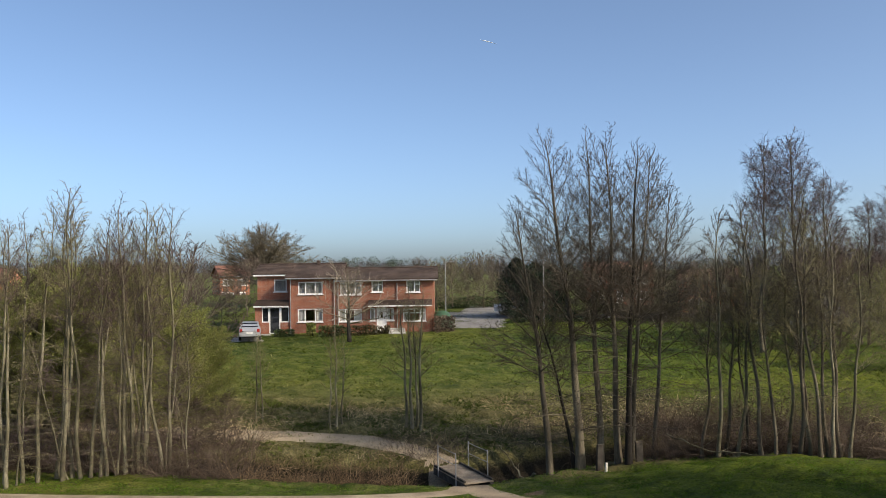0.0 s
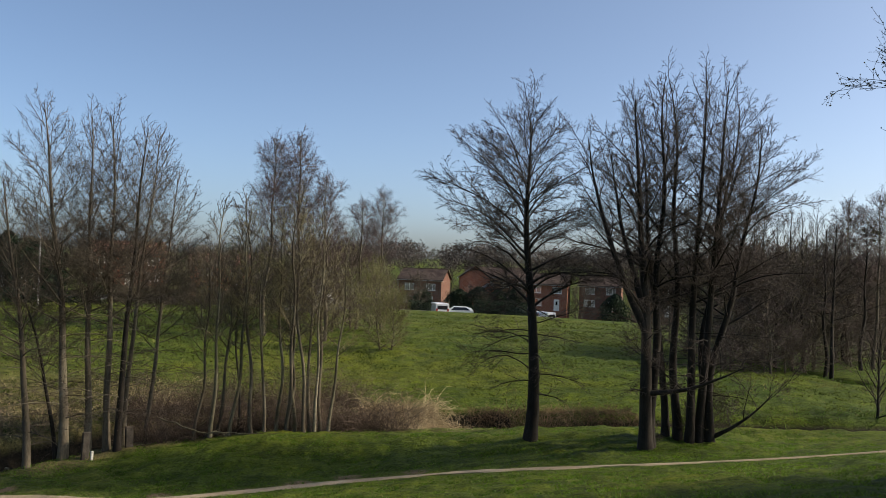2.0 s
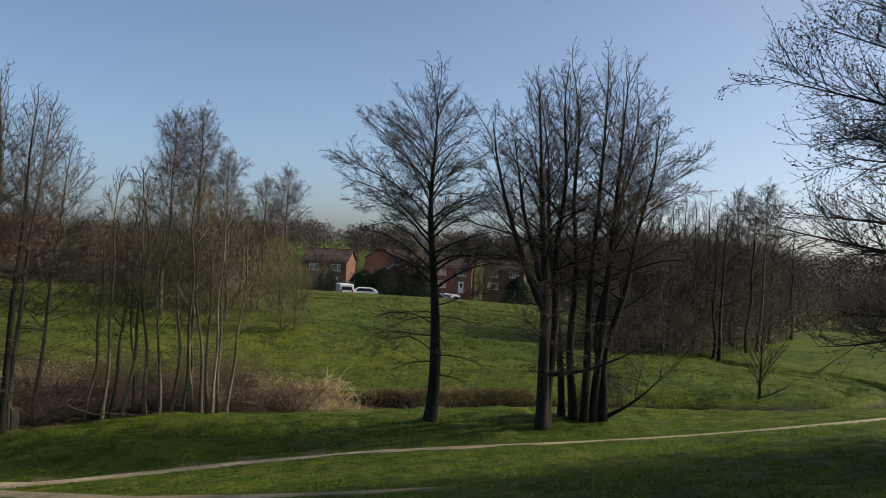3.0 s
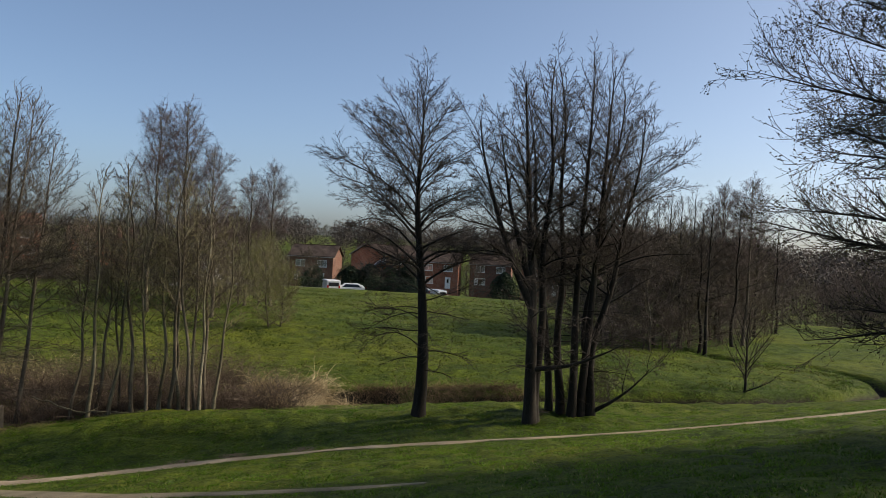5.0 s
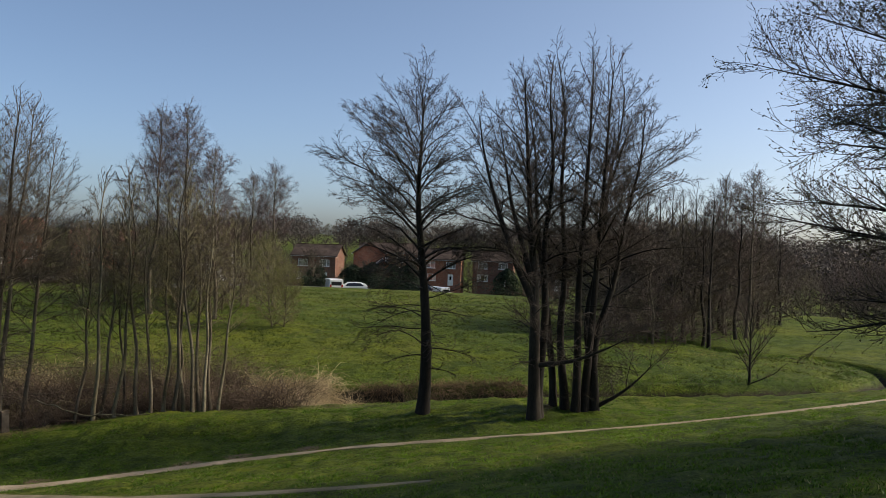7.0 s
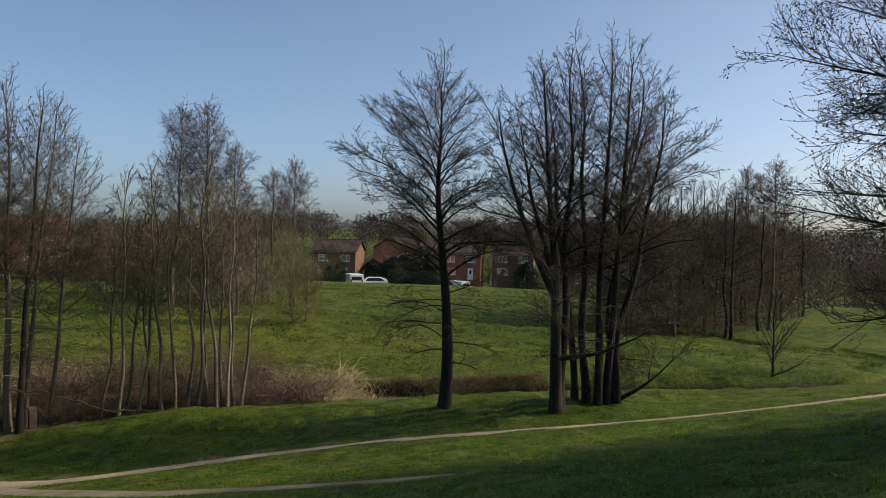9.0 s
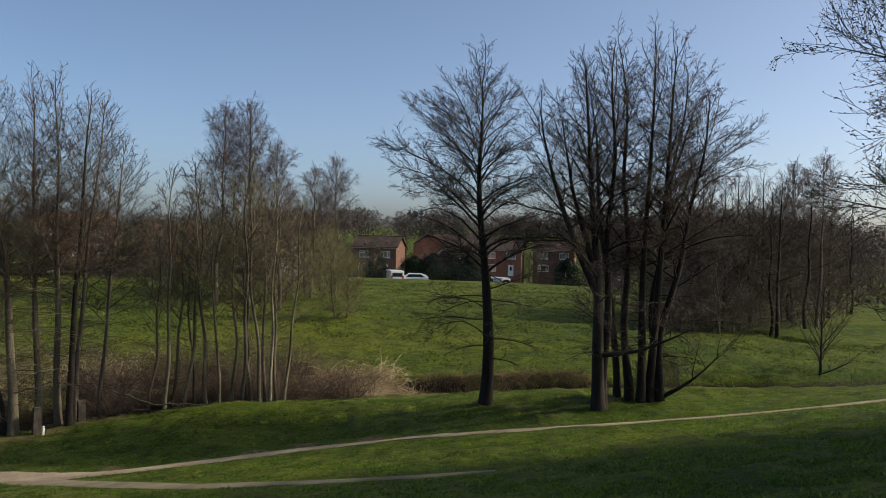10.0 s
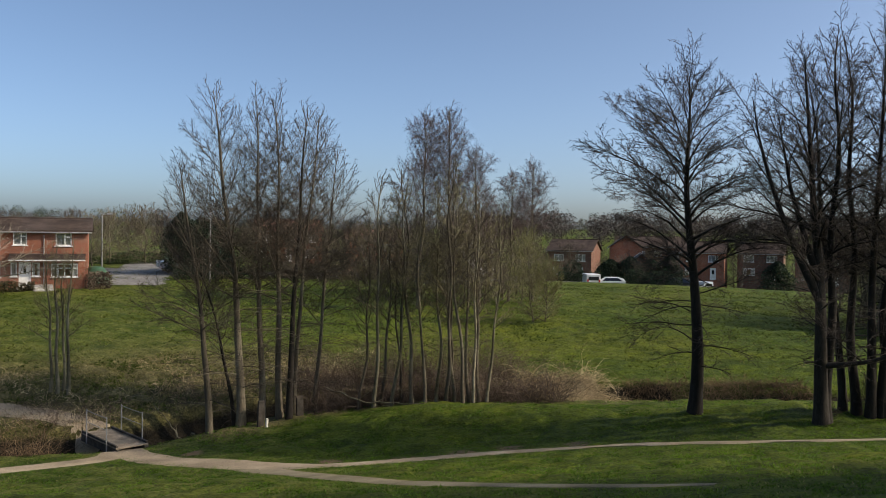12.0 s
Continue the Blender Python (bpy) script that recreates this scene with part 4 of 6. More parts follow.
def add_window(house, o, y=0.0):
    x0, x1, z0, z1, style = o
    split = {"two": (0.5,), "three": (0.3, 0.7), "one": (), "right": (0.58,), "four": (0.25, 0.5, 0.75)}[style]
    tr = {"right": ((0.58, 1.0), 0.68), "two": ((0.0, 0.5), 0.68), "four": ((0.0, 1.0), 0.66)}.get(style)
    w = part("window", frame_mesh(x0, x1, z0, z1, 0.085, y + 0.03, y + 0.11, split, tr), UPVC, house, "white plastic window frame")
    edges = [0.0, *split, 1.0]
    for a, b in zip(edges, edges[1:]):
        xa, xb = x0 + (x1 - x0) * a + 0.045, x0 + (x1 - x0) * b - 0.045
        part("pane", boxed(xa, xb, y + 0.062, y + 0.078, z0 + 0.045, z1 - 0.045), ROOM_GLASS, w)
    part("sill", boxed(x0 - 0.08, x1 + 0.08, y - 0.09, y + 0.03, z0 - 0.075, z0 - 0.001, bevel=0.012), UPVC, w)
    if z0 > 3:                                               # nets across the bedroom windows
        part("net_curtain", boxed(x0 + 0.02, x1 - 0.02, y + 0.2, y + 0.21, z0 + 0.02, z1 - 0.02), NET, w)
        return
    for side in (x0 + 0.10, x1 - 0.10 - 0.22 * (x1 - x0)):
        part("curtain", boxed(side, side + 0.22 * (x1 - x0), y + 0.2, y + 0.23, z0 + 0.1, z1 - 0.02), CURTAIN, w)


def gable_roof(w, d, eaves, rise, over=0.35, thick=0.13, x0=0.0, y0=0.0):
    """Two tiled slopes with the ridge along x, stepped in courses, as one folded slab."""
    run, n = d / 2 + over, 12
    top, low = [], []
    for k in range(n):
        ya, za = y0 - over + run * k / n, eaves - 0.12 + rise * k / n
        yb, zb = y0 - over + run * (k + 1) / n, eaves - 0.12 + rise * (k + 1) / n
        top += [(ya, za + thick), (yb, zb + thick - 0.035)]
    side = top + [(2 * y0 + d - y, z) for y, z in reversed(top)]
    low = [(y0 + d + over, eaves - 0.12), (y0 + d / 2, eaves - 0.12 + rise), (y0 - over, eaves - 0.12)]
    bm = bmesh.new()
    ring = side + low
    a = [bm.verts.new((x0 - over, y, z)) for y, z in ring]
    b = [bm.verts.new((x0 + w + over, y, z)) for y, z in ring]
    bm.faces.new(a), bm.faces.new(b[::-1])
    for i in range(len(ring)):
        bm.faces.new((a[i], b[i], b[(i + 1) % len(ring)], a[(i + 1) % len(ring)]))
    bmesh.ops.recalc_face_normals(bm, faces=bm.faces)
    return bm


def gable_end(d, eaves, rise, x0, x1, y0=0.0):
    bm = bmesh.new()
    pts = [(y0, eaves - 0.1), (y0 + d, eaves - 0.1), (y0 + d / 2, eaves + rise - 0.12)]
    a = [bm.verts.new((x0, y, z)) for y, z in pts]
    b = [bm.verts.new((x1, y, z)) for y, z in pts]
    bm.faces.new(a), bm.faces.new(b[::-1])
    for i in range(3):
        bm.faces.new((a[i], b[i], b[(i + 1) % 3], a[(i + 1) % 3]))
    bmesh.ops.recalc_face_normals(bm, faces=bm.faces)
    return bm


def house(label, x, y, z, turn, w, d, eaves, rise, windows, doors, brick, tile, group="", bay=None):
    """bay: the width of a part at the start that stands back, and how far."""
    h = thing("house", label, "house", (x, y, z), turn, group)
    bw, bd = bay or (0.0, 0.0)
    high = eaves + rise * bd / (d / 2 + 0.35)
    holes = [o[:4] for o in windows] + [o[:4] for o in doors]
    wall = wall_mesh(w - bw, eaves, 0.28, [(o[0] - bw, o[1] - bw, *o[2:]) for o in holes if o[0] >= bw])
    bmesh.ops.translate(wall, verts=wall.verts, vec=(bw, 0, 0))
    part("front_wall", wall, brick, h)
    if bay:
        wall = wall_mesh(bw - 0.003, high, 0.28, [o for o in holes if o[0] < bw])
        bmesh.ops.translate(wall, verts=wall.verts, vec=(0, bd, 0))
        part("bay_wall", wall, brick, h)
        part("return_wall", boxed(bw, bw + 0.28, 0.283, bd + 0.28, 0, eaves), brick, h)
        part("bay_roof", gable_roof(bw - 0.36, d - 2 * bd, high + 0.03, rise * (1 - bd / (d / 2 + 0.35)), y0=bd), tile, h)
        part("bay_fascia", boxed(-0.3, bw - 0.05, bd - 0.33, bd - 0.29, high - 0.21, high - 0.095), UPVC, h, "white fascia board")
    back = wall_mesh(w, eaves, 0.28, [])
    bmesh.ops.translate(back, verts=back.verts, vec=(0, d - 0.28, 0))
    part("back_wall", back, brick, h)
    for xa in (0.0, w - 0.28):
        part("side_wall", boxed(xa, xa + 0.28, 0.285 + (bd if xa == 0 else 0), d - 0.285, 0, eaves), brick, h)
        part("gable", gable_end(d - 2 * (bd if xa == 0 else 0), high if xa == 0 else eaves, rise * (1 - bd / (d / 2 + 0.35)) if xa == 0 else rise, xa + 0.002, xa + 0.278, bd if xa == 0 else 0), brick, h)
    part("floor_slab", boxed(0.285, w - 0.285, 0.285 + bd, d - 0.285, eaves * 0.49, eaves * 0.52), CONCRETE, h)
    part("roof", gable_roof(w - bw, d, eaves, rise, x0=bw), tile, h)
    part("ridge", boxed(-0.36, w + 0.36, d / 2 - 0.11, d / 2 + 0.11, eaves + rise - 0.05, eaves + rise + 0.07, bevel=0.04), tile, h)
    part("fascia", boxed(bw - 0.3, w + 0.3, -0.33, -0.29, eaves - 0.24, eaves - 0.125), UPVC, h, "white fascia board")
    part("gutter", boxed(bw - 0.32, w + 0.32, -0.45, -0.332, eaves - 0.23, eaves - 0.13, bevel=0.03), STEEL, h)
    for o in windows:
        add_window(h, o, bd if o[0] < bw else 0.0)
    for o in doors:
        dr = part("door", boxed(o[0] + 0.07, o[1] - 0.07, 0.05, 0.1, o[2], o[3] - 0.07, bevel=0.01), UPVC if o[4] == "white" else GLASS, h)
        part("door_frame", frame_mesh(o[0], o[1], o[2] - 0.02, o[3], 0.07, 0.03, 0.12), UPVC, h, "white door frame")
        if o[4] == "white":
            part("door_pane", boxed(o[0] + 0.33, o[1] - 0.33, 0.04, 0.049, o[2] + 1.0, o[3] - 0.35), GLASS, dr)
        part("door_handle", boxed(o[1] - 0.22, o[1] - 0.13, 0.02, 0.05, o[2] + 0.95, o[2] + 1.05, bevel=0.01), STEEL, dr)
    return h


def downpipe(h, x, top, low=0.0, y=-0.09):
    bm = bmesh.new()
    bmesh.ops.create_cone(bm, cap_ends=True, segments=8, radius1=0.04, radius2=0.04, depth=top - low, matrix=Matrix.Translation((x, y, (top + low) / 2)))
    part("downpipe", bm, STEEL, h)


def lean_to(h, x0, x1, y0, z0, z1, mat=TILE_BROWN, back=0.0):
    """A sloping tiled canopy on the front wall."""
    bm = bmesh.new()
    n = 5
    for k in range(n):
        ya, yb = y0 + (back - y0) * k / n, y0 + (back - y0) * (k + 1.1) / n
        yb = min(yb, back - 0.005)
        za, zb = z0 + (z1 - z0) * k / n, z0 + (z1 - z0) * (k + 1) / n
        box(bm, x0, x1, ya, yb, za, zb + 0.05)
    part("canopy", bm, mat, h, "brown tiled porch canopy")
    part("canopy_fascia", boxed(x0, x1, y0 - 0.04, y0 - 0.003, z0 - 0.05, z0 + 0.05), UPVC, h)


GROUND_H = z_at(-9, 72) - 0.05
main_l = house("red brick two-storey semi-detached house with brown roof", -15.9, 72.2, GROUND_H, 0, 7.0, 7.4, 4.85, 1.12,
               [(3.65, 5.72, 3.34, 4.40, "three"), (3.6, 5.72, 1.02, 2.13, "three"), (1.42, 2.5, 3.58, 4.62, "one")],
               [], BRICK_RED, TILE_BROWN, "brick houses by the lawn", (2.9, 1.0))
lean_to(main_l, -0.1, 2.88, -0.25, 2.35, 2.85, back=1.0)
part("porch_wall", boxed(0.0, 0.55, 0.0, 0.99, 0, 2.3), BRICK_RED, main_l)
part("porch_sill_wall", boxed(0.553, 1.18, 0.02, 0.2, 0, 1.0), BRICK_RED, main_l)
part("porch_sill_wall", boxed(2.13, 2.88, 0.02, 0.2, 0, 1.0), BRICK_RED, main_l)
for x0, x1, z0 in ((0.56, 1.18, 1.003), (1.183, 2.12, 0.05), (2.125, 2.88, 1.003)):
    screen = part("porch_screen", frame_mesh(x0, x1, z0, 2.3, 0.09, 0.05, 0.14), UPVC, main_l, "white porch frame")
    part("pane", boxed(x0 + 0.05, x1 - 0.05, 0.09, 0.105, z0 + 0.05, 2.25), GLASS, screen)
downpipe(main_l, 3.02, 4.65), downpipe(main_l, 6.7, 4.65)
bm = boxed(4.75, 5.05, 3.3, 3.6, 5.7, 6.25, bevel=0.03)
part("flue", bm, TILE_BROWN, main_l)
main_r = house("red brick two-storey semi-detached house with white porch door", -8.9, 72.2, GROUND_H, 0, 8.1, 7.4, 4.6, 0.95,
               [(0.2, 2.0, 3.26, 4.3, "three"), (0.0 + 0.05, 2.0, 1.0, 2.05, "three"), (2.85, 3.82, 3.45, 4.42, "right"), (5.8, 6.95, 3.4, 4.4, "right"),
                (5.5, 7.4, 0.98, 2.02, "four"), (2.7, 3.15, 1.05, 2.1, "one"), (4.15, 4.7, 1.05, 2.1, "one")],
               [(3.25, 4.1, 0.25, 2.15, "white")], BRICK_RED, TILE_BROWN, "brick houses by the lawn")
lean_to(main_r, 2.6, 7.95, -0.9, 2.3, 2.75)
downpipe(main_r, 0.03, 4.2), downpipe(main_r, 5.0, 4.2)
part("doorstep", boxed(3.1, 4.3, -0.9, -0.003, 0.0, 0.24, bevel=0.02), CONCRETE, main_r)

# houses further off
def plain_house(az, d, turn, w, label, brick=BRICK_BROWN, tile=TILE_BROWN, dz=0.0, eaves=4.9, rise=1.7, depth=7.5, base=None, gable_window=False):
    x, y = at(az, d)
    n = max(2, int(w / 3.2))
    ws, ds = [], []
    for k in range(n):
        a = w * (k + 0.5) / n
        ws += [(a - 0.85, a + 0.85, 3.15, 4.3, "three" if k % 2 else "two")]
        if k % 3 == 1:
            ds += [(a - 0.5, a + 0.5, 0.05, 2.1, "white")]
        else:
            ws += [(a - 1.0, a + 1.0, 0.85, 2.1, "three")]
    z = z_at(x, y) + dz if base is None else base
    h = house(label, x, y, z, turn, w, depth, eaves, rise, ws, ds, brick, tile, "houses along the road")
    if base is not None:
        part("plinth", boxed(-0.02, w + 0.02, -0.02, depth + 0.02, z_at(x, y) - z - 0.6, -0.002), brick, h)
    if gable_window:
        f = frame_mesh(depth * 0.38, depth * 0.62, eaves * 0.62, eaves * 0.86, 0.09, 0.0, 0.07, (0.5,))
        bmesh.ops.transform(f, matrix=Matrix.Translation((-0.003, depth, 0)) @ Matrix.Rotation(radians(-90), 4, "Z"), verts=f.verts)
        bmesh.ops.translate(f, verts=f.verts, vec=(-0.07, 0, 0))
        w_ = part("window", f, UPVC, h, "white plastic window frame")
        part("pane", boxed(-0.05, -0.03, depth * 0.38 + 0.05, depth * 0.62 - 0.05, eaves * 0.62 + 0.05, eaves * 0.86 - 0.05), GLASS, w_)
    return h


plain_house(14.6, 150, 25, 5.0, "orange brick house with a bare gable wall", BRICK_ORANGE, TILE_RED, dz=-1.6)
plain_house(29.6, 150, 10, 7.0, "orange brick house half hidden by trees", BRICK_ORANGE, TILE_RED, dz=-1.6)
plain_house(-28.9, 150, -44, 7.6, "brown brick house with white windows", base=2.2, eaves=5.0, rise=1.9)
plain_house(-32.9, 165, -122, 8.0, "red brick house with its gable towards the meadow", BRICK_RED, base=2.2, eaves=5.5, rise=2.2, depth=5.6, gable_window=True)
plain_house(-33.3, 187, -34, 14.0, "row of brown brick houses beyond the gardens", base=2.3, eaves=5.3, rise=2.1)
plain_house(-37.4, 156, -44, 7.4, "red brick house with white windows", BRICK_RED, base=2.3, eaves=4.8, rise=1.9)
plain_house(-40.9, 158, -46, 7.5, "brick terraced house with white windows", BRICK_BROWN, base=2.4, eaves=4.7, rise=1.8)
plain_house(-44.3, 150, -44, 8.0, "brick terraced house behind trees", BRICK_BROWN, base=2.2)


def garage(az, d, turn, w, depth, base, eaves, rise):
    x, y = at(az, d)
    g = thing("garage", "small brick garage with a pitched roof and white bargeboards", "garage", (x, y, base), turn)
    part("wall", boxed(0, depth, 0, w, z_at(x, y) - base - 0.5, eaves), BRICK_ORANGE, g)
    part("gable", gable_end(w, eaves, rise, 0.0, 0.25), BRICK_ORANGE, g)
    part("roof", gable_roof(depth, w, eaves, rise, 0.2), TILE_BROWN, g)
    for sy in (0, 1):
        bm = bmesh.new()
        ya, yb = (-0.2, w / 2) if not sy else (w / 2, w + 0.2)
        za, zb = (eaves - 0.14, eaves + rise - 0.12) if not sy else (eaves + rise - 0.12, eaves - 0.14)
        q = [bm.verts.new(v) for v in ((-0.26, ya, za), (-0.26, yb, zb), (-0.26, yb, zb + 0.22), (-0.26, ya, za + 0.22))]
        f = bm.faces.new(q)
        r = bmesh.ops.extrude_face_region(bm, geom=[f])
        bmesh.ops.translate(bm, verts=[v for v in r["geom"] if isinstance(v, bmesh.types.BMVert)], vec=(0.04, 0, 0))
        bmesh.ops.recalc_face_normals(bm, faces=bm.faces)
        part("bargeboard", bm, UPVC, g, "white bargeboard")


garage(-34.15, 132, -122, 3.4, 5.5, 3.3, 2.5, 1.5)
plain_house(-9.5, 132, -8, 10.0, "red brick house behind the hedges", BRICK_RED, TILE_RED, dz=0.2)
plain_house(-15.5, 138, -12, 9.0, "orange brick house behind the thicket", BRICK_ORANGE, TILE_RED, dz=0.2)
plain_house(-22.5, 100, -20, 5.0, "pale rendered house seen through branches", RENDER_WALL, TILE_BROWN, dz=0.0)


# ---- woods, hedges and distance ----
def far_wood(name, az0, az1, d0, d1, count, h0, h1, mat, seed, label):
    rng = np.random.default_rng(seed)
    az, d = rng.uniform(az0, az1, count), rng.uniform(d0, d1, count)
    x, y = -d * np.sin(np.radians(az)), d * np.cos(np.radians(az))
    h = rng.uniform(h0, h1, count)
    z = ground(x, y)
    chunks = []
    per = 170
    c = rng.normal(size=(count, per, 3))
    c /= np.linalg.norm(c, axis=2, keepdims=True)
    c *= rng.uniform(0.35, 1.0, (count, per, 1)) ** 0.5
    c = c * np.stack([h * 0.36, h * 0.36, h * 0.46], 1)[:, None] * rng.uniform(0.8, 1.25, (count, 1, 3))
    c = c + np.stack([x, y, z + h * 0.52], 1)[:, None]
    chunks.append(cards(rng, c.reshape(-1, 3), np.repeat(h * 0.036, per)[:, None]))
    T = np.stack([np.stack([x, y, z - 0.3], 1), np.stack([x, y, z + h * 0.7], 1)], 1)
    chunks.append(tubes(T, np.stack([h * 0.018, h * 0.006], 1), 4))
    me = raw_mesh(name, *joined(chunks))
    return tagged(mesh_part(name, me, mat), label, "woodland", kind="stuff")


far_wood("far_woods", -95, 50, 330, 620, 1300, 5, 8.5, WOOD_FAR, 1, "distant bare brown woods on the hillside")
far_wood("far_woods", -95, 50, 200, 330, 520, 3, 5.2, WOOD_FAR, 2, "bare brown trees among the far houses")
far_wood("far_woods", -78, -50, 210, 330, 330, 9, 14, WOOD_FAR, 4, "bare brown woods closing the valley")
far_wood("far_woods", -66, -20, 380, 620, 420, 10, 15, WOOD_FAR, 5, "bare brown woods along the far ridge")
far_wood("far_woods", -50, 30, 560, 800, 200, 9, 13, WOOD_FAR_GREEN, 3, "distant evergreen trees along the hilltop")


# ---- shrubs, hedges and woods nearer by ----
KINDS = [(TWIG_OLIVE, LEAF_YOUNG, 0.028, 9.0), (TWIG_OLIVE, LEAF_YOUNG, 0.028, 10.0), (TWIG_PURPLE, None, 0.05, 0), (BRAMBLE, LEAF_BUD, 0.04, 0.35), (TWIG_DARK, LEAF_BUD, 0.04, 0.2), (TWIG_OLIVE, LEAF_YOUNG, 0.024, 1.6)]
shrub = [tree_meshes("shrub", 140 + k, 5.0, 0.07, "bush", (0.05 * (-1) ** k, 0.03), 0.14, 1.0, 1.0, BARK_MID, *q) for k, q in enumerate(KINDS)]
far_shrub = [tree_meshes("far_shrub", 150 + k, 5.0, 0.055, "far", (0.05 * (-1) ** k, 0.03), 0.14, 1.0, 1.0, BARK_MID, {0: TWIG_FAR, 1: TWIG_FAR, 2: TWIG_FAR_RED, 3: TWIG_FAR, 4: TWIG_GREY, 5: TWIG_FAR}[k], bd, bs * 1.1, min(sh, 0.7)) for k, (tw, bd, bs, sh) in enumerate(KINDS)]


def shrubs(spots, label, group, seed, name="shrub", category="shrub"):
    """Spots: bearing, distance, height, which shrub, width."""
    g = np.random.default_rng(seed)
    for az, d, h, kind, wide in spots:
        x, y = at(az, d)
        plant(name, label, (shrub if d < 57 else far_shrub)[kind], x, y, BARK_MID, turn=float(g.uniform(0, 360)), scale=h / 6.3, group=group, category=category, wide=wide, tilt=3)


g = np.random.default_rng(50)
shrubs([(az, d, h, int(k % 2), 1.1) for k, (az, d, h) in enumerate(((15.6, 47, 4.6), (17.4, 46, 6.3), (19.2, 48, 7.6), (21.0, 46, 7.9), (23.0, 48, 8.1), (25.2, 47, 7.6), (27.4, 49, 7.4), (29.6, 47, 7.8), (20.2, 52, 7.6), (24.0, 53, 8.2)))],
       "dense thicket shrub in young yellow-green leaf", "green thicket", 51, category="shrub")
shrubs([(az, float(g.uniform(40, 42)), float(g.uniform(1.6, 2.6)), 3, 1.3) for az in (14.4, 16.2, 18.4, 20.6, 23, 25.4, 27.8)], "brown bare scrub on the stream bank", "bank scrub", 52)
shrubs([(az, float(g.uniform(58, 66)), float(g.uniform(7.0, 8.6)), (2, 0, 0)[k % 3], 1.1) for k, az in enumerate((16.4, 18.4, 20.2, 22.2, 24.2, 26.2, 28.2, 30.2))],
       "bare brown shrub behind the green thicket", "shrubs behind the thicket", 61)
# behind the alders and the pole thicket
shrubs([(az, float(g.uniform(78, 92)), float(g.uniform(4.8, 7.2)), (2, 0, 3, 4)[k % 4], 1.1) for k, az in enumerate(np.arange(-12.5, -28.5, -0.9))],
       "bare brown and olive hedgerow shrub beyond the meadow", "hedgerow beyond the meadow", 53)
shrubs([(az, float(g.uniform(64, 72)), float(g.uniform(5.0, 7.6)), (0, 3, 2, 0)[k % 4], 1.0) for k, az in enumerate((-16.4, -17.6, -19.0, -20.6, -22.0, -23.4, -24.8, -26.0, -27.2))],
       "olive twiggy shrub beyond the pole thicket", "shrubs beyond the thicket", 54)
shrubs([(-28.1, 56.5, 6.4, 5, 0.75), (-28.9, 56, 4.6, 5, 0.8)], "small budding green tree at the meadow's edge", "edge trees", 65)
# right-hand woods along the brook
shrubs([(az, float(d), float(h), (3, 2, 4, 2)[k % 4], 1.0) for k, (az, d, h) in enumerate(
    [(-49.5, 62, 8.0), (-50.8, 60, 8.8), (-52.0, 64, 9.4), (-53.2, 60, 8.6), (-54.4, 63, 9.2), (-55.6, 66, 8.9), (-56.8, 72, 8.6), (-58.0, 74, 8.4), (-59.2, 76, 8.1),
     (-60.4, 84, 7.9), (-51.5, 72, 8.8), (-54.0, 76, 9.2), (-57.0, 84, 8.8), (-48.0, 70, 7.9), (-47.0, 78, 8.1), (-61.0, 96, 7.1), (-62.0, 112, 6.7), (-59.8, 92, 8.4),
     (-50.2, 66, 8.7), (-52.8, 68, 9.2), (-55.2, 70, 9.4), (-58.6, 80, 8.9), (-45.8, 84, 6.7), (-53.6, 82, 9.7), (-56.2, 78, 9.2)])],
       "dark bare brown woodland shrub beside the brook", "woods beside the brook", 55)
shrubs([(az, float(d), float(h), 2, 1.2) for k, (az, d, h) in enumerate([(-62.8, 128, 8.5), (-64.2, 124, 8.5), (-65.4, 118, 8.5), (-67.2, 112, 9), (-63.4, 150, 8), (-64.6, 150, 8), (-65.8, 140, 9), (-67, 130, 10), (-68.5, 120, 10), (-66.5, 110, 7), (-68, 100, 8), (-63.9, 180, 10), (-65.2, 180, 11)])],
       "bare brown hedgerow tree across the valley", "valley hedgerow", 60, "bare_tree", "tree")
for k, (az, d, h) in enumerate([(-56.6, 62.5, 9.8), (-56.2, 63.0, 9.2), (-54.9, 66.0, 9.6), (-53.4, 64, 9.4), (-58.2, 68, 9.2), (-51.8, 66, 9.8), (-50.4, 63, 9.6), (-52.6, 70, 10.2), (-54.2, 72, 10.4), (-55.6, 68, 10.0), (-49.2, 68, 9.4),
                              (-57.2, 74, 10.0), (-59.4, 78, 9.4), (-60.6, 84, 9.0), (-48.2, 74, 9.0), (-51.0, 76, 10.0)]):
    x, y = at(az, d)
    if k == 0:
        wood_alder = tree_meshes("alder", 160, 9.2, 0.11, "clump", (0.02, 0), 0.10, 1.0)
    plant("alder_tree", "bare dark alder at the edge of the woods", wood_alder, x, y, BARK_ALDER, turn=60.0 * k, scale=h / 8.2, group="alders at the wood's edge")
shrubs([(az, float(d), float(h), (4, 2, 3)[k % 3], 1.5) for k, (az, d, h) in enumerate(
    [(-49.0, 60, 3.4), (-50.4, 58.5, 3.0), (-51.6, 59.5, 3.8), (-52.8, 60.5, 3.2), (-54.0, 61, 3.6), (-55.2, 62, 3.2), (-56.4, 65, 4.0), (-57.6, 70, 3.8), (-58.8, 74, 4.2), (-60.0, 82, 4.4)])],
       "low dark brushwood at the wood's edge", "brushwood", 62)
shrubs([(-46.6, 29.9, 1.0, 4, 1.0), (-48.6, 31.2, 1.4, 4, 1.1), (-50.3, 31.2, 2.2, 4, 0.9), (-49.6, 31.5, 1.2, 4, 1.2)],
       "thin bare shoots at the foot of the alders", "basal shoots", 63)
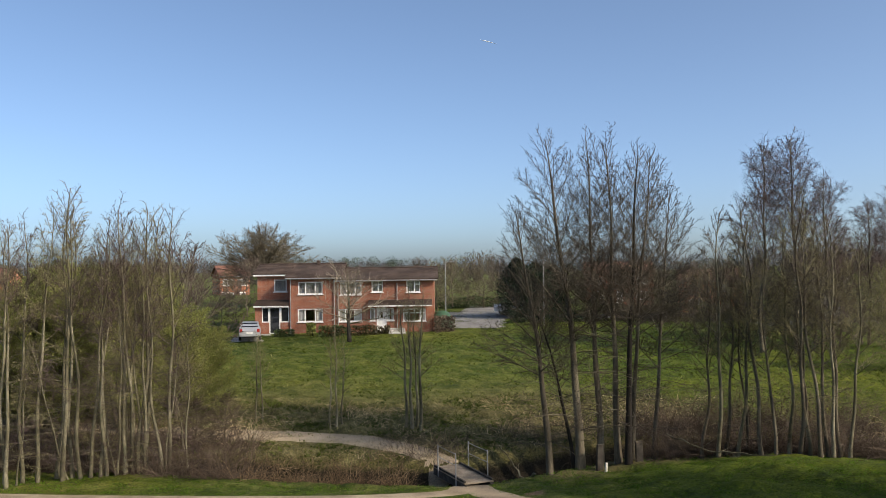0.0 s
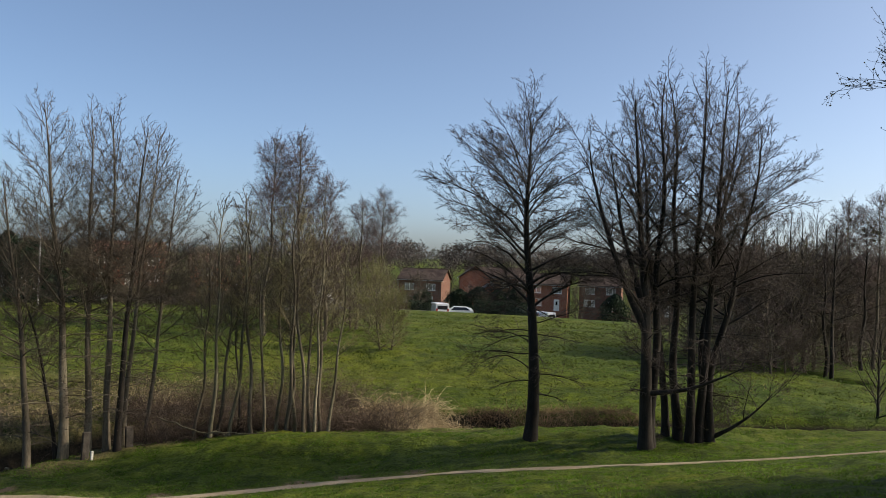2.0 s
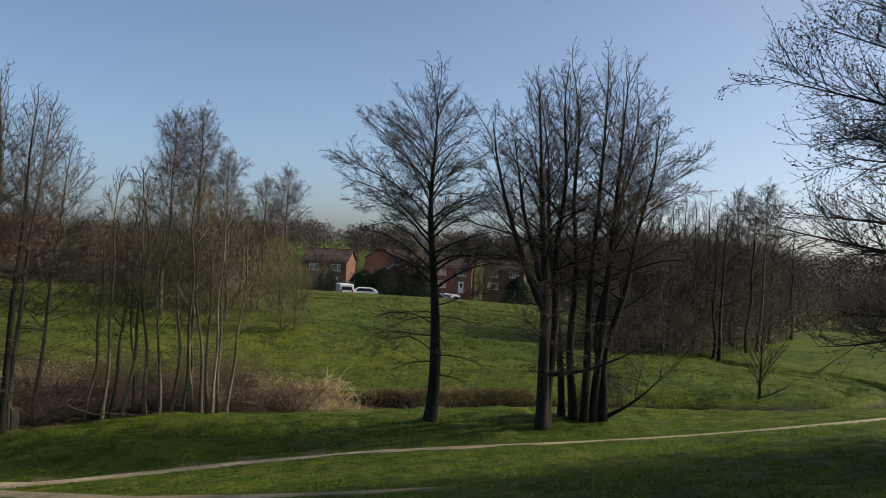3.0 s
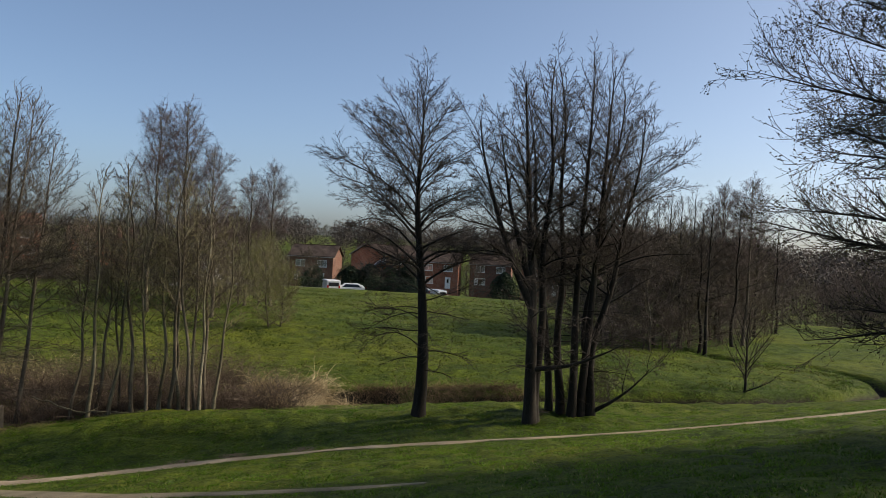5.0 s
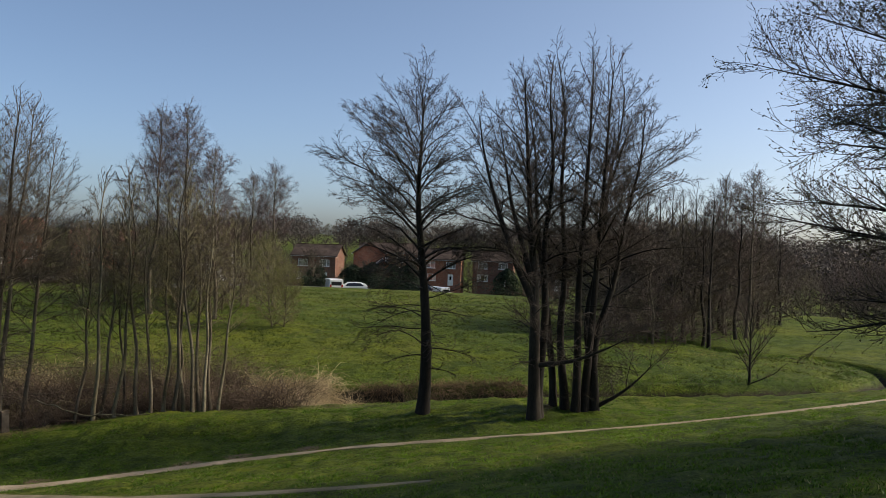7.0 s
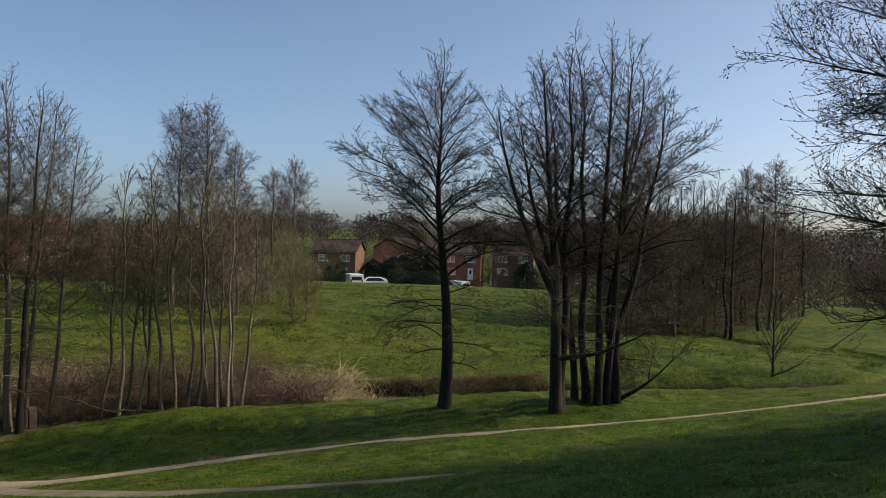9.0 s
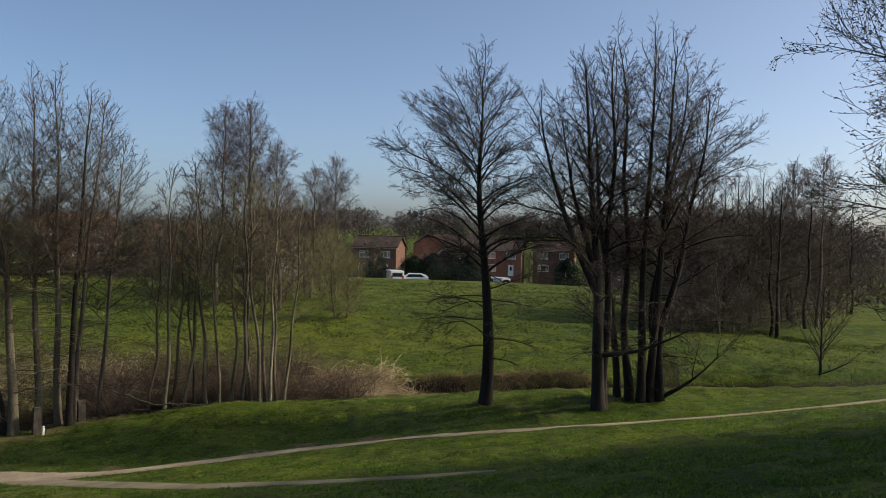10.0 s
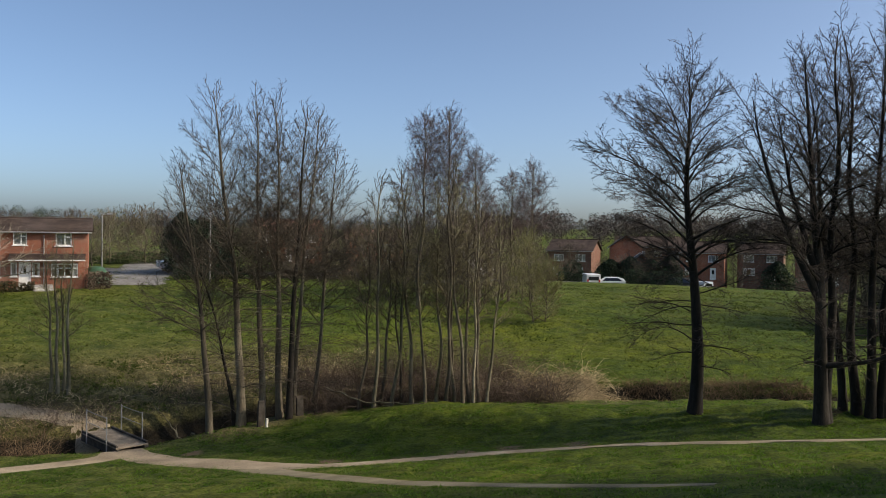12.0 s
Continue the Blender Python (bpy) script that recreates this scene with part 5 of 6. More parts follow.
# around the road and the far houses
shrubs([(-29.3, 124, 5.4, 4, 1.1), (-29.9, 118, 5.0, 3, 1.1), (-30.6, 122, 5.6, 4, 1.2), (-28.6, 120, 5.2, 2, 1.1)], "dark bare garden tree before a brick house", "garden trees", 66, "bare_tree", "tree")
shrubs([(az, float(d), float(h), kd, 1.1) for az, d, h, kd in
        [(-0.6, 100, 6.5, 0), (-1.6, 104, 7.0, 0), (-2.7, 100, 6.8, 3), (-3.6, 106, 6.4, 2), (0.4, 96, 6.0, 0), (1.6, 98, 6.2, 2), (-7.6, 100, 4.6, 2), (-8.8, 104, 5.0, 3),
         (-10.2, 100, 5.0, 0), (-11.6, 98, 5.6, 3), (13.6, 84, 4.2, 3), (14.6, 80, 4.0, 2), (16.0, 84, 5.0, 3), (12.9, 90, 6.5, 2)]],
       "bare hedgerow shrub beside the road", "roadside shrubs", 56)
shrubs([(az, float(g.uniform(112, 130)), float(g.uniform(4.4, 6.4)), (2, 4, 3)[k % 3], 1.2) for k, az in enumerate((-28.0, -30.4, -32.6, -33.8, -35.0, -36.2, -37.4, -41.2, -43.4, -44.8, -46.2))],
       "dark garden shrub before the far houses", "garden shrubs", 57)
shrubs([(az, float(g.uniform(160, 185)), float(g.uniform(6.5, 9.0)), (2, 4, 3, 0)[k % 4], 1.2) for k, az in enumerate(np.arange(-27, -62, -1.25))],
       "bare brown tree behind the far houses", "trees behind the houses", 58, "bare_tree", "tree")
shrubs([(az, float(g.uniform(120, 150)), float(g.uniform(4.6, 6.6)), (2, 4, 3, 0)[k % 4], 1.2) for k, az in enumerate(np.arange(29, -26, -2.1)) if not 2 < az < 13],
       "bare brown tree behind the houses and road", "trees behind the road", 59, "bare_tree", "tree")


def conifer(az, d, h, w, seed, label):
    r = np.random.default_rng(seed)
    x, y = at(az, d)
    t = thing("evergreen_tree", label, "tree", (x, y, z_at(x, y)))
    P = np.array([[[0, 0, -0.2], [0, 0, h * 0.5], [0.05, 0, h * 0.97]]])
    mesh_part("trunk", raw_mesh("evergreen_trunk", *tubes(P, np.array([[0.16, 0.1, 0.02]]), 7)), BARK_ALDER, t)
    n = 5200
    u = r.uniform(0, 1, n) ** 0.8
    a, rr = r.uniform(0, 6.283, n), np.sqrt(r.uniform(0.15, 1, n))
    prof = w * np.interp(u, (0, 0.2, 0.6, 0.85, 1), (0.75, 1.0, 0.85, 0.5, 0.1)) * (1 + 0.22 * np.sin(a * 3 + u * 9) + 0.15 * np.sin(a * 7 + u * 17))
    c = np.stack([np.cos(a) * rr * prof, np.sin(a) * rr * prof, 0.3 + u * (h - 0.3)], 1)
    mesh_part("crown", raw_mesh("evergreen_crown", *cards(r, c, 0.13)), LEAF_DARK, t)


conifer(-4.9, 84, 5.9, 1.9, 70, "dark evergreen tree beside the road")
conifer(-6.1, 86, 5.4, 2.0, 71, "dark rounded evergreen tree beside the road")
conifer(-7.3, 88, 5.2, 1.5, 72, "dark evergreen tree behind a hedge")
for k, (az, h, w) in enumerate(((-33.0, 4.6, 2.2), (-34.3, 5.0, 2.4), (-35.6, 4.8, 2.2), (-36.8, 5.2, 2.2), (-30.6, 4.4, 1.8), (-43.3, 5.0, 2.2))):
    conifer(az, 118, h, w, 73 + k, "dark evergreen bush before the far houses")


def hedge(az0, az1, d0, d1, h, depth, seed, label, mat=LEAF_DARK, size=0.09):
    """A clipped hedge between two plan points: stems under a skin of leaves."""
    r = np.random.default_rng(seed)
    a, b = np.array(at(az0, d0)), np.array(at(az1, d1))
    L = np.hypot(*(b - a))
    n = int(L * h * 330 + 300)
    u, side, v = r.uniform(0, 1, n), r.uniform(-0.5, 0.5, n), r.uniform(0, 1, n)
    lump = 1 + 0.10 * np.sin(u * L * 1.7) + 0.06 * np.sin(u * L * 4.1 + 1)
    nx = np.array([-(b - a)[1], (b - a)[0]]) / L
    xy = a + u[:, None] * (b - a) + (side * depth * lump)[:, None] * nx
    z = ground(xy[:, 0], xy[:, 1]) + v * h * lump
    t = thing("hedge", label, "hedge", (*((a + b) / 2), z_at(*((a + b) / 2))))
    c = np.column_stack([xy, z]) - np.array(t.location)
    mesh_part("foliage", raw_mesh("hedge_foliage", *cards(r, c, size)), mat, t)
    k = max(4, int(L * 1.6))
    uu = np.linspace(0.02, 0.98, k)
    s0 = a + uu[:, None] * (b - a)
    z0 = ground(s0[:, 0], s0[:, 1])
    P = np.stack([np.column_stack([s0, z0 - 0.1]), np.column_stack([s0 + r.normal(0, 0.1, s0.shape), z0 + h * 0.85])], 1) - np.array(t.location)
    tagged(mesh_part("stems", raw_mesh("hedge_stems", *tubes(P, np.array([[0.03, 0.012]] * k), 4)), BARK_ALDER, t), kind="stuff")


hedge(-4.4, -10.2, 79.5, 80.5, 1.15, 1.1, 80, "low dark hedge along the edge of the meadow")
hedge(-10.6, -20.0, 82, 84, 1.5, 1.3, 81, "dark bramble hedge along the meadow's edge", BRAMBLE)
hedge(6.2, 3.6, 70.6, 70.8, 0.75, 0.7, 82, "low brown hedge in the front garden", LEAF_BUD)
hedge(8.3, 6.4, 70.8, 70.6, 0.8, 0.8, 83, "low dark hedge in the front garden", LEAF_HEDGE)
hedge(0.8, -0.6, 72.0, 73.0, 1.2, 1.4, 84, "reddish brown hedge at the garden corner", BRAMBLE)
hedge(9.1, 8.5, 71.2, 71.2, 1.0, 1.0, 85, "yellow-green clipped bush under a window", LEAF_YOUNG)
hedge(11.2, 9.9, 71.4, 71.4, 0.55, 0.7, 86, "low shrubs under the brick front", LEAF_HEDGE)
hedge(0.6, -4.0, 100, 101, 1.3, 1.2, 87, "trimmed green hedge across the road", LEAF_HEDGE)
hedge(-34.0, -37.6, 108, 108, 2.0, 1.6, 88, "tall dark hedge beside the parking bay")
hedge(-29.6, -31.2, 106, 106, 1.3, 1.2, 89, "dark hedge before the far houses")


# ---- rough growth along the stream ----
def stalks(name, label, pts, length, r, mat, seed, droop=-0.10, spread=0.55, category="undergrowth"):
    """Arching stems from many feet, as one mass."""
    g = np.random.default_rng(seed)
    n = len(pts)
    P = [np.column_stack([pts, ground(pts[:, 0], pts[:, 1]) - 0.03])]
    d = g.normal(0, spread, (n, 3))
    d[:, 2] = g.uniform(0.6, 1.2, n)
    L = length * g.uniform(0.4, 1.2, n)
    for k in range(6):
        d = d / np.linalg.norm(d, axis=1, keepdims=True) + g.normal(0, 0.13, (n, 3)) + np.array([0, 0, droop * (0.4 + k * 0.45)])
        P.append(P[-1] + d / np.linalg.norm(d, axis=1, keepdims=True) * (L / 6)[:, None])
    P = np.stack(P, 1)
    P[:, :, 2] = np.maximum(P[:, :, 2], ground(P[:, :, 0], P[:, :, 1]) + 0.01)
    R = r * g.uniform(0.6, 1.3, (n, 1)) * np.linspace(1, 0.3, 7)[None]
    me = raw_mesh(name, *tubes(P, R, 3))
    return tagged(mesh_part(name, me, mat), label, category, kind="stuff")


def along_stream(g, n, x0, x1, s0, s1, clump=0.0):
    """Plan points beside the stream between x0 and x1, s0 to s1 from its middle."""
    out = []
    while len(out) < n:
        x, y = g.uniform(x0, x1, 4000), g.uniform(18, 62, 4000)
        s, _, _ = stream_at(x, y)
        ok = (s > s0) & (s < s1)
        if clump:
            ok &= (np.sin(x * 0.9 + y * 0.4) + np.sin(x * 0.37 - y * 0.8 + 1) + g.normal(0, 0.5, 4000)) > clump
        out += list(np.column_stack([x, y])[ok])
    return np.array(out[:n])


g = np.random.default_rng(90)
stalks("brambles", "tangled brown bramble stems on the stream bank", along_stream(g, 5000, 8.5, 18.8, -2.6, 3.2), 2.4, 0.011, BRAMBLE, 91)
stalks("brambles", "tangled brown bramble stems beside the brook", along_stream(g, 6000, -27, -8.5, -2.2, 2.6), 2.1, 0.011, BRAMBLE, 92)
stalks("brambles", "low brown brambles before the far path", along_stream(g, 2600, -9.0, -1.5, -1.8, 1.4), 1.0, 0.010, REED, 104)
stalks("brambles", "sparse bramble stems by the footbridge", along_stream(g, 900, -4, 8.5, 1.0, 4.5, 0.4), 0.9, 0.008, BRAMBLE, 93)
stalks("dry_grass", "bleached dry grass arching over the bank", along_stream(g, 5600, 18.6, 21.6, -1.0, 1.7), 1.5, 0.012, STRAW, 94, -0.22, 0.7)
stalks("dry_grass", "pale dead grass in tufts on the far bank", along_stream(g, 4200, -14, 14, 1.6, 9.0, 0.2), 0.55, 0.008, STRAW, 95, -0.14, 0.8)
stalks("reeds", "short brown reeds overhanging the brook", along_stream(g, 1800, 22.6, 28.5, 0.5, 1.5), 0.6, 0.010, REED, 96, -0.14, 0.5)
stalks("bank_grass", "dull rough grass overhanging the ditch", along_stream(g, 2600, 31, 60, 0.6, 2.2), 0.4, 0.012, BLADE, 97, -0.14, 0.6)


def blades(name, label, pts, h, w, mat, seed, per=3):
    """Short grass blades in tufts, as one mass."""
    g = np.random.default_rng(seed)
    p = np.repeat(pts, per, 0) + g.normal(0, 0.035, (len(pts) * per, 2))
    n = len(p)
    a = g.uniform(0, 6.283, n)
    hh = h * g.uniform(0.5, 1.3, n)
    base = np.column_stack([p, ground(p[:, 0], p[:, 1]) - 0.01])
    side = np.column_stack([np.cos(a), np.sin(a), np.zeros(n)]) * (w * g.uniform(0.6, 1.2, n))[:, None]
    lean = np.column_stack([g.normal(0, 0.75, (n, 2)) * hh[:, None], hh])
    v = np.stack([base - side, base + side, base + lean], 1).reshape(-1, 3)
    me = raw_mesh(name, v, np.arange(3 * n).reshape(-1, 3))
    return tagged(mesh_part(name, me, mat), label, "grass", kind="stuff")


def clear_of_paths(p):
    keep = np.ones(len(p), bool)
    for line, wdt in ((PATH_MAIN, 0.42), (PATH_LEFT, 0.8), (PATH_WORN, 0.55), (PATH_FAR, 0.8)):
        for q in spline(line, 0.6):
            keep &= (p[:, 0] - q[0]) ** 2 + (p[:, 1] - q[1]) ** 2 > wdt ** 2
    return p[keep]


def fan(g, n, az0, az1, d0, d1):
    az, d = np.radians(g.uniform(az0, az1, n)), np.sqrt(g.uniform(d0 ** 2, d1 ** 2, n))
    return np.column_stack([-d * np.sin(az), d * np.cos(az)])


p = clear_of_paths(fan(g, 170000, -70, 30, 9.5, 40))
p = p[stream_at(p[:, 0], p[:, 1])[0] < -1.2]
tuft = np.sin(p[:, 0] * 7.1 + 2 * np.sin(p[:, 1] * 3.3)) * np.sin(p[:, 1] * 6.3 + 2 * np.sin(p[:, 0] * 2.9)) + g.normal(0, 0.3, len(p))
p = p[tuft > -0.25]
blades("grass", "short green grass with tufts on the near slope", p, 0.052, 0.013, BLADE, 98)
# pale dead blades set close, so that they also pass for sun glints
blades("dead_grass_glints", "pale dead blades, some standing for sun glints, through the grass", p[::5], 0.05, 0.015, BLADE_DRY, 101, 1)
p = fan(g, 60000, -66, 22, 34, 95)
s_ = stream_at(p[:, 0], p[:, 1])[0]
p = p[s_ > 1.6]
lush = np.sin(p[:, 0] * 0.9 + 2 * np.sin(p[:, 1] * 0.5)) + np.sin(p[:, 1] * 1.1 + 2 * np.sin(p[:, 0] * 0.43)) + g.normal(0, 0.7, len(p))
blades("grass", "rough tufted meadow grass beyond the brook", p[lush > 0], 0.11, 0.026, BLADE_MEADOW, 99, 5)
blades("dry_grass", "dry straw-coloured blades through the meadow", p[lush < -0.8], 0.12, 0.02, BLADE_DRY, 103, 2)
p = clear_of_paths(fan(g, 14000, -14, 30, 37, 50))
s_ = stream_at(p[:, 0], p[:, 1])[0]
p = p[(s_ > 1.5) & (s_ < 10)]
lush = np.sin(p[:, 0] * 1.9 + 2 * np.sin(p[:, 1] * 1.1)) + np.sin(p[:, 1] * 2.1 + 2 * np.sin(p[:, 0] * 0.8)) + g.normal(0, 0.5, len(p))
blades("grass", "straw-coloured tussocks on the far bank", p[lush < -0.2], 0.13, 0.018, BLADE_DRY, 100, 5)
blades("grass", "green tussocks on the far bank", p[lush > 0.2], 0.13, 0.022, BLADE_MEADOW, 105, 6)


# ---- the footbridge ----
def footbridge(x, y, turn):
    b = thing("footbridge", "small timber footbridge with thin steel handrails", "bridge", (x, y, 1.86), turn)
    for k in range(22):
        y0 = -1.65 + k * 0.15
        part("plank", boxed(-0.62, 0.62, y0, y0 + 0.138, 0.0, 0.05, bevel=0.008), DECK, b)
    for sx in (-1, 1):
        part("beam", boxed(sx * 0.52 - 0.08, sx * 0.52 + 0.08, -1.7, 1.7, -0.28, -0.003), OLD_POST, b, "dark timber side beam")
        part("kerb_board", boxed(sx * 0.58 - 0.04, sx * 0.58 + 0.04, -1.62, 1.62, 0.054, 0.14, bevel=0.01), OLD_POST, b)
        for py in (-0.95, 0.95):
            bm = bmesh.new()
            bmesh.ops.create_cone(bm, cap_ends=True, segments=8, radius1=0.028, radius2=0.028, depth=1.35, matrix=Matrix.Translation((sx * 0.69, py, 0.43)))
            part("post", bm, STEEL, b)
        for h in (0.62, 1.06):
            P = np.array([[[sx * 0.69, -0.95, h], [sx * 0.69, 0.0, h - 0.015], [sx * 0.69, 0.95, h]]])
            mesh_part("rail", raw_mesh("rail", *tubes(P, np.full((1, 3), 0.014), 6)), STEEL, b)


footbridge(0.68, 35.05, 22)


# ---- posts, a stump and fallen boughs by the brook ----
def old_post(az, d, h, w, t, label, mat=OLD_POST, lean=0.0):
    x, y = at(az, d)
    o = part("old_post", boxed(-w / 2, w / 2, -t / 2, t / 2, -0.2, h, bevel=0.02), mat)
    o.matrix_world = pose(x, y, z_at(x, y), 0, lean, 10)
    tagged(o, label, "post")


old_post(-10.15, 35.6, 1.0, 0.28, 0.14, "dark weathered timber sluice post by the brook", OLD_POST, 2)
old_post(-12.7, 36.4, 0.85, 0.30, 0.14, "weathered timber post beside an alder", OLD_POST, -2)
old_post(-10.55, 35.2, 0.34, 0.10, 0.10, "short pale sawn stake in the grass", RENDER_WALL, 3)


def bough(pts, r, label, mat, seed):
    g = np.random.default_rng(seed)
    q = np.array([(*at(az, d), 0) for az, d, _ in pts])
    q[:, 2] = [z_at(a, b) + z for (a, b, _), (_, _, z) in zip(q, pts)]
    q2 = np.vstack([np.linspace(q[i], q[i + 1], 5, endpoint=False) for i in range(len(q) - 1)] + [q[-1:]])
    q2 += g.normal(0, 0.03, q2.shape)
    o = q2[0].copy()
    P = (q2 - o)[None]
    R = r * np.linspace(1, 0.35, P.shape[1])[None]
    side, SR = sprout(g, P, R, 7, 0.2, 0.95, 0.22, (50, 35), 0.02, 0.08, 5, 0.5, 0.006)
    t = thing("fallen_bough", label, "branch", o)
    mesh_part("stem", raw_mesh("bough_stem", *tubes(P, R, 6)), mat, t)
    for q in range(len(side)):
        mesh_part("side_shoot", raw_mesh("side_shoot", *tubes(side[q:q + 1], SR[q:q + 1], 3)), mat, t)


bough([(-14.4, 36.6, 1.0), (-17.0, 36.0, 0.35), (-19.6, 35.4, 0.10), (-21.5, 35.0, 0.06)], 0.035, "long pale fallen pole lying on the bank", BARK_PALE, 110)
bough([(-6.0, 34.8, 0.05), (-5.2, 35.4, 0.7), (-4.2, 36.0, 1.5), (-3.4, 36.6, 2.0)], 0.04, "pale bare bough leaning over the brook", BARK_PALE, 111)


# ---- road, lamps and cars ----
ribbon("road", [(1.0, 84), (-0.5, 92), (2, 88), (9, 86), (30, 86.5), (46, 90), (56, 88), (68, 82), (84, 74), (110, 58)], [5.5, 5.5], ASPHALT,
       "grey asphalt estate road beyond the meadow", lift=0.04, rag=0.03, category="road")


def lamp_post(az, d, h, label):
    x, y = at(az, d)
    t = thing("street_lamp", label, "lamp post", (x, y, z_at(x, y)))
    mesh_part("pole", raw_mesh("pole", *tubes(np.array([[[0, 0, -0.2], [0, 0, h * 0.4], [0, 0, h]]]), np.array([[0.075, 0.06, 0.045]]), 8)), STEEL, t)
    mesh_part("arm", raw_mesh("arm", *tubes(np.array([[[0, 0, h - 0.05], [0.25, 0, h + 0.05], [0.55, 0, h + 0.08]]]), np.full((1, 3), 0.03), 6)), STEEL, t)
    part("lantern", boxed(0.45, 1.0, -0.11, 0.11, h + 0.03, h + 0.16, bevel=0.04), STEEL, t)


lamp_post(-0.15, 95, 5.4, "grey steel street lamp beside the road")
lamp_post(-6.7, 77, 6.3, "tall pale steel street lamp at the meadow's edge")


def car(az, d, turn, paint, label, L=4.1, W=1.72, H=1.46, van=False, z_add=0.0):
    x, y = at(az, d)
    c = thing("van" if van else "car", label, "van" if van else "car", (x, y, z_at(x, y) + 0.04 + z_add), turn)
    prof = ([(-0.5, 0.25), (-0.5, 0.62), (-0.47, 0.72), (-0.30, 0.78), (-0.16, 0.99), (0.25, 1.0), (0.40, 0.86), (0.47, 0.66), (0.5, 0.55), (0.5, 0.25)] if not van else
            [(-0.5, 0.22), (-0.5, 0.45), (-0.46, 0.52), (-0.36, 0.58), (-0.27, 0.95), (-0.20, 1.0), (0.48, 1.0), (0.5, 0.96), (0.5, 0.22)])
    bm = bmesh.new()
    rows = []
    for yy, inset, lift in ((-0.5, 0.06, 0.0), (-0.46, 0.0, 0.0), (0.46, 0.0, 0.0), (0.5, 0.06, 0.0)):
        ring = []
        for px, pz in prof:
            tuck = 1 - 0.20 * max(0, pz - 0.62) / 0.38 if not van else 1 - 0.06 * max(0, pz - 0.6) / 0.4
            ring.append(bm.verts.new((px * L * (1 - inset * 0.15), yy * W * tuck, pz * H * (1 - inset * (0.3 if pz > 0.5 else 0)))))
        rows.append(ring)
    for a, b in zip(rows, rows[1:]):
        for i in range(len(prof)):
            bm.faces.new((a[i], a[(i + 1) % len(prof)], b[(i + 1) % len(prof)], b[i]))
    bm.faces.new(rows[0]), bm.faces.new(rows[-1][::-1])
    bmesh.ops.recalc_face_normals(bm, faces=bm.faces)
    part("body", bm, paint, c)

    def slab(pts, name, mat, off):
        b = bmesh.new()
        f = b.faces.new([b.verts.new(p) for p in pts])
        r = bmesh.ops.extrude_face_region(b, geom=[f])
        bmesh.ops.translate(b, verts=[v for v in r["geom"] if isinstance(v, bmesh.types.BMVert)], vec=off)
        bmesh.ops.recalc_face_normals(b, faces=b.faces)
        part(name, b, mat, c)

    for sy in (-1, 1):
        if not van:
            slab([(-0.24 * L, sy * W * 0.478, 0.66 * H), (0.36 * L, sy * W * 0.478, 0.68 * H), (0.23 * L, sy * W * 0.415, 0.94 * H), (-0.14 * L, sy * W * 0.415, 0.94 * H)],
                 "side_window", GLASS, (0, sy * 0.015, 0))
        else:
            slab([(-0.31 * L, sy * W * 0.5, 0.6 * H), (-0.14 * L, sy * W * 0.5, 0.6 * H), (-0.14 * L, sy * W * 0.485, 0.9 * H), (-0.25 * L, sy * W * 0.485, 0.9 * H)],
                 "side_window", GLASS, (0, sy * 0.012, 0))
        part("headlamp", boxed(-0.505 * L, -0.48 * L, sy * W * 0.38 - 0.14, sy * W * 0.38 + 0.14, 0.50 * H, 0.6 * H), LAMP_CLEAR, c)
        part("tail_lamp", boxed(0.485 * L, 0.503 * L, sy * W * 0.40 - 0.10, sy * W * 0.40 + 0.10, 0.48 * H, 0.66 * H), LAMP_RED, c)
        for fx in (-0.31, 0.30):
            wheel = new("wheel")
            wheel.parent, wheel.location = c, (fx * L, sy * (W / 2 - 0.08), 0.3)
            b = bmesh.new()
            bmesh.ops.create_cone(b, cap_ends=True, segments=18, radius1=0.31, radius2=0.31, depth=0.2, matrix=Matrix.Rotation(radians(90), 4, "X"))
            part("tyre", b, RUBBER, wheel)
            b = bmesh.new()
            bmesh.ops.create_cone(b, cap_ends=True, segments=14, radius1=0.2, radius2=0.2, depth=0.216, matrix=Matrix.Rotation(radians(90), 4, "X"))
            part("rim", b, ALLOY, wheel)
    k = 0.80 if not van else 0.74
    slab([(-0.295 * L, -W * 0.40, 0.79 * H), (-0.295 * L, W * 0.40, 0.79 * H), (-0.175 * L, W * 0.36, 0.965 * H), (-0.175 * L, -W * 0.36, 0.965 * H)] if not van else
         [(-0.352 * L, -W * 0.42, 0.62 * H), (-0.352 * L, W * 0.42, 0.62 * H), (-0.285 * L, W * 0.42, 0.9 * H), (-0.285 * L, -W * 0.42, 0.9 * H)],
         "windscreen", GLASS, (-0.02, 0, 0.015))
    if not van:
        slab([(0.44 * L, -W * 0.38, 0.76 * H), (0.44 * L, W * 0.38, 0.76 * H), (0.30 * L, W * 0.35, 0.955 * H), (0.30 * L, -W * 0.35, 0.955 * H)], "rear_window", GLASS, (0.02, 0, 0.015))
    else:
        slab([(0.5 * L, -W * 0.36, 0.6 * H), (0.5 * L, W * 0.36, 0.6 * H), (0.5 * L, W * 0.36, 0.85 * H), (0.5 * L, -W * 0.36, 0.85 * H)], "rear_window", GLASS, (0.012, 0, 0))
    part("bumper", boxed(0.49 * L, 0.515 * L, -W * 0.46, W * 0.46, 0.24 * H, 0.38 * H, bevel=0.02), paint, c)
    part("number_plate", boxed(0.515 * L, 0.518 * L, -0.26, 0.26, 0.40 * H, 0.48 * H), UPVC, c)
    return c


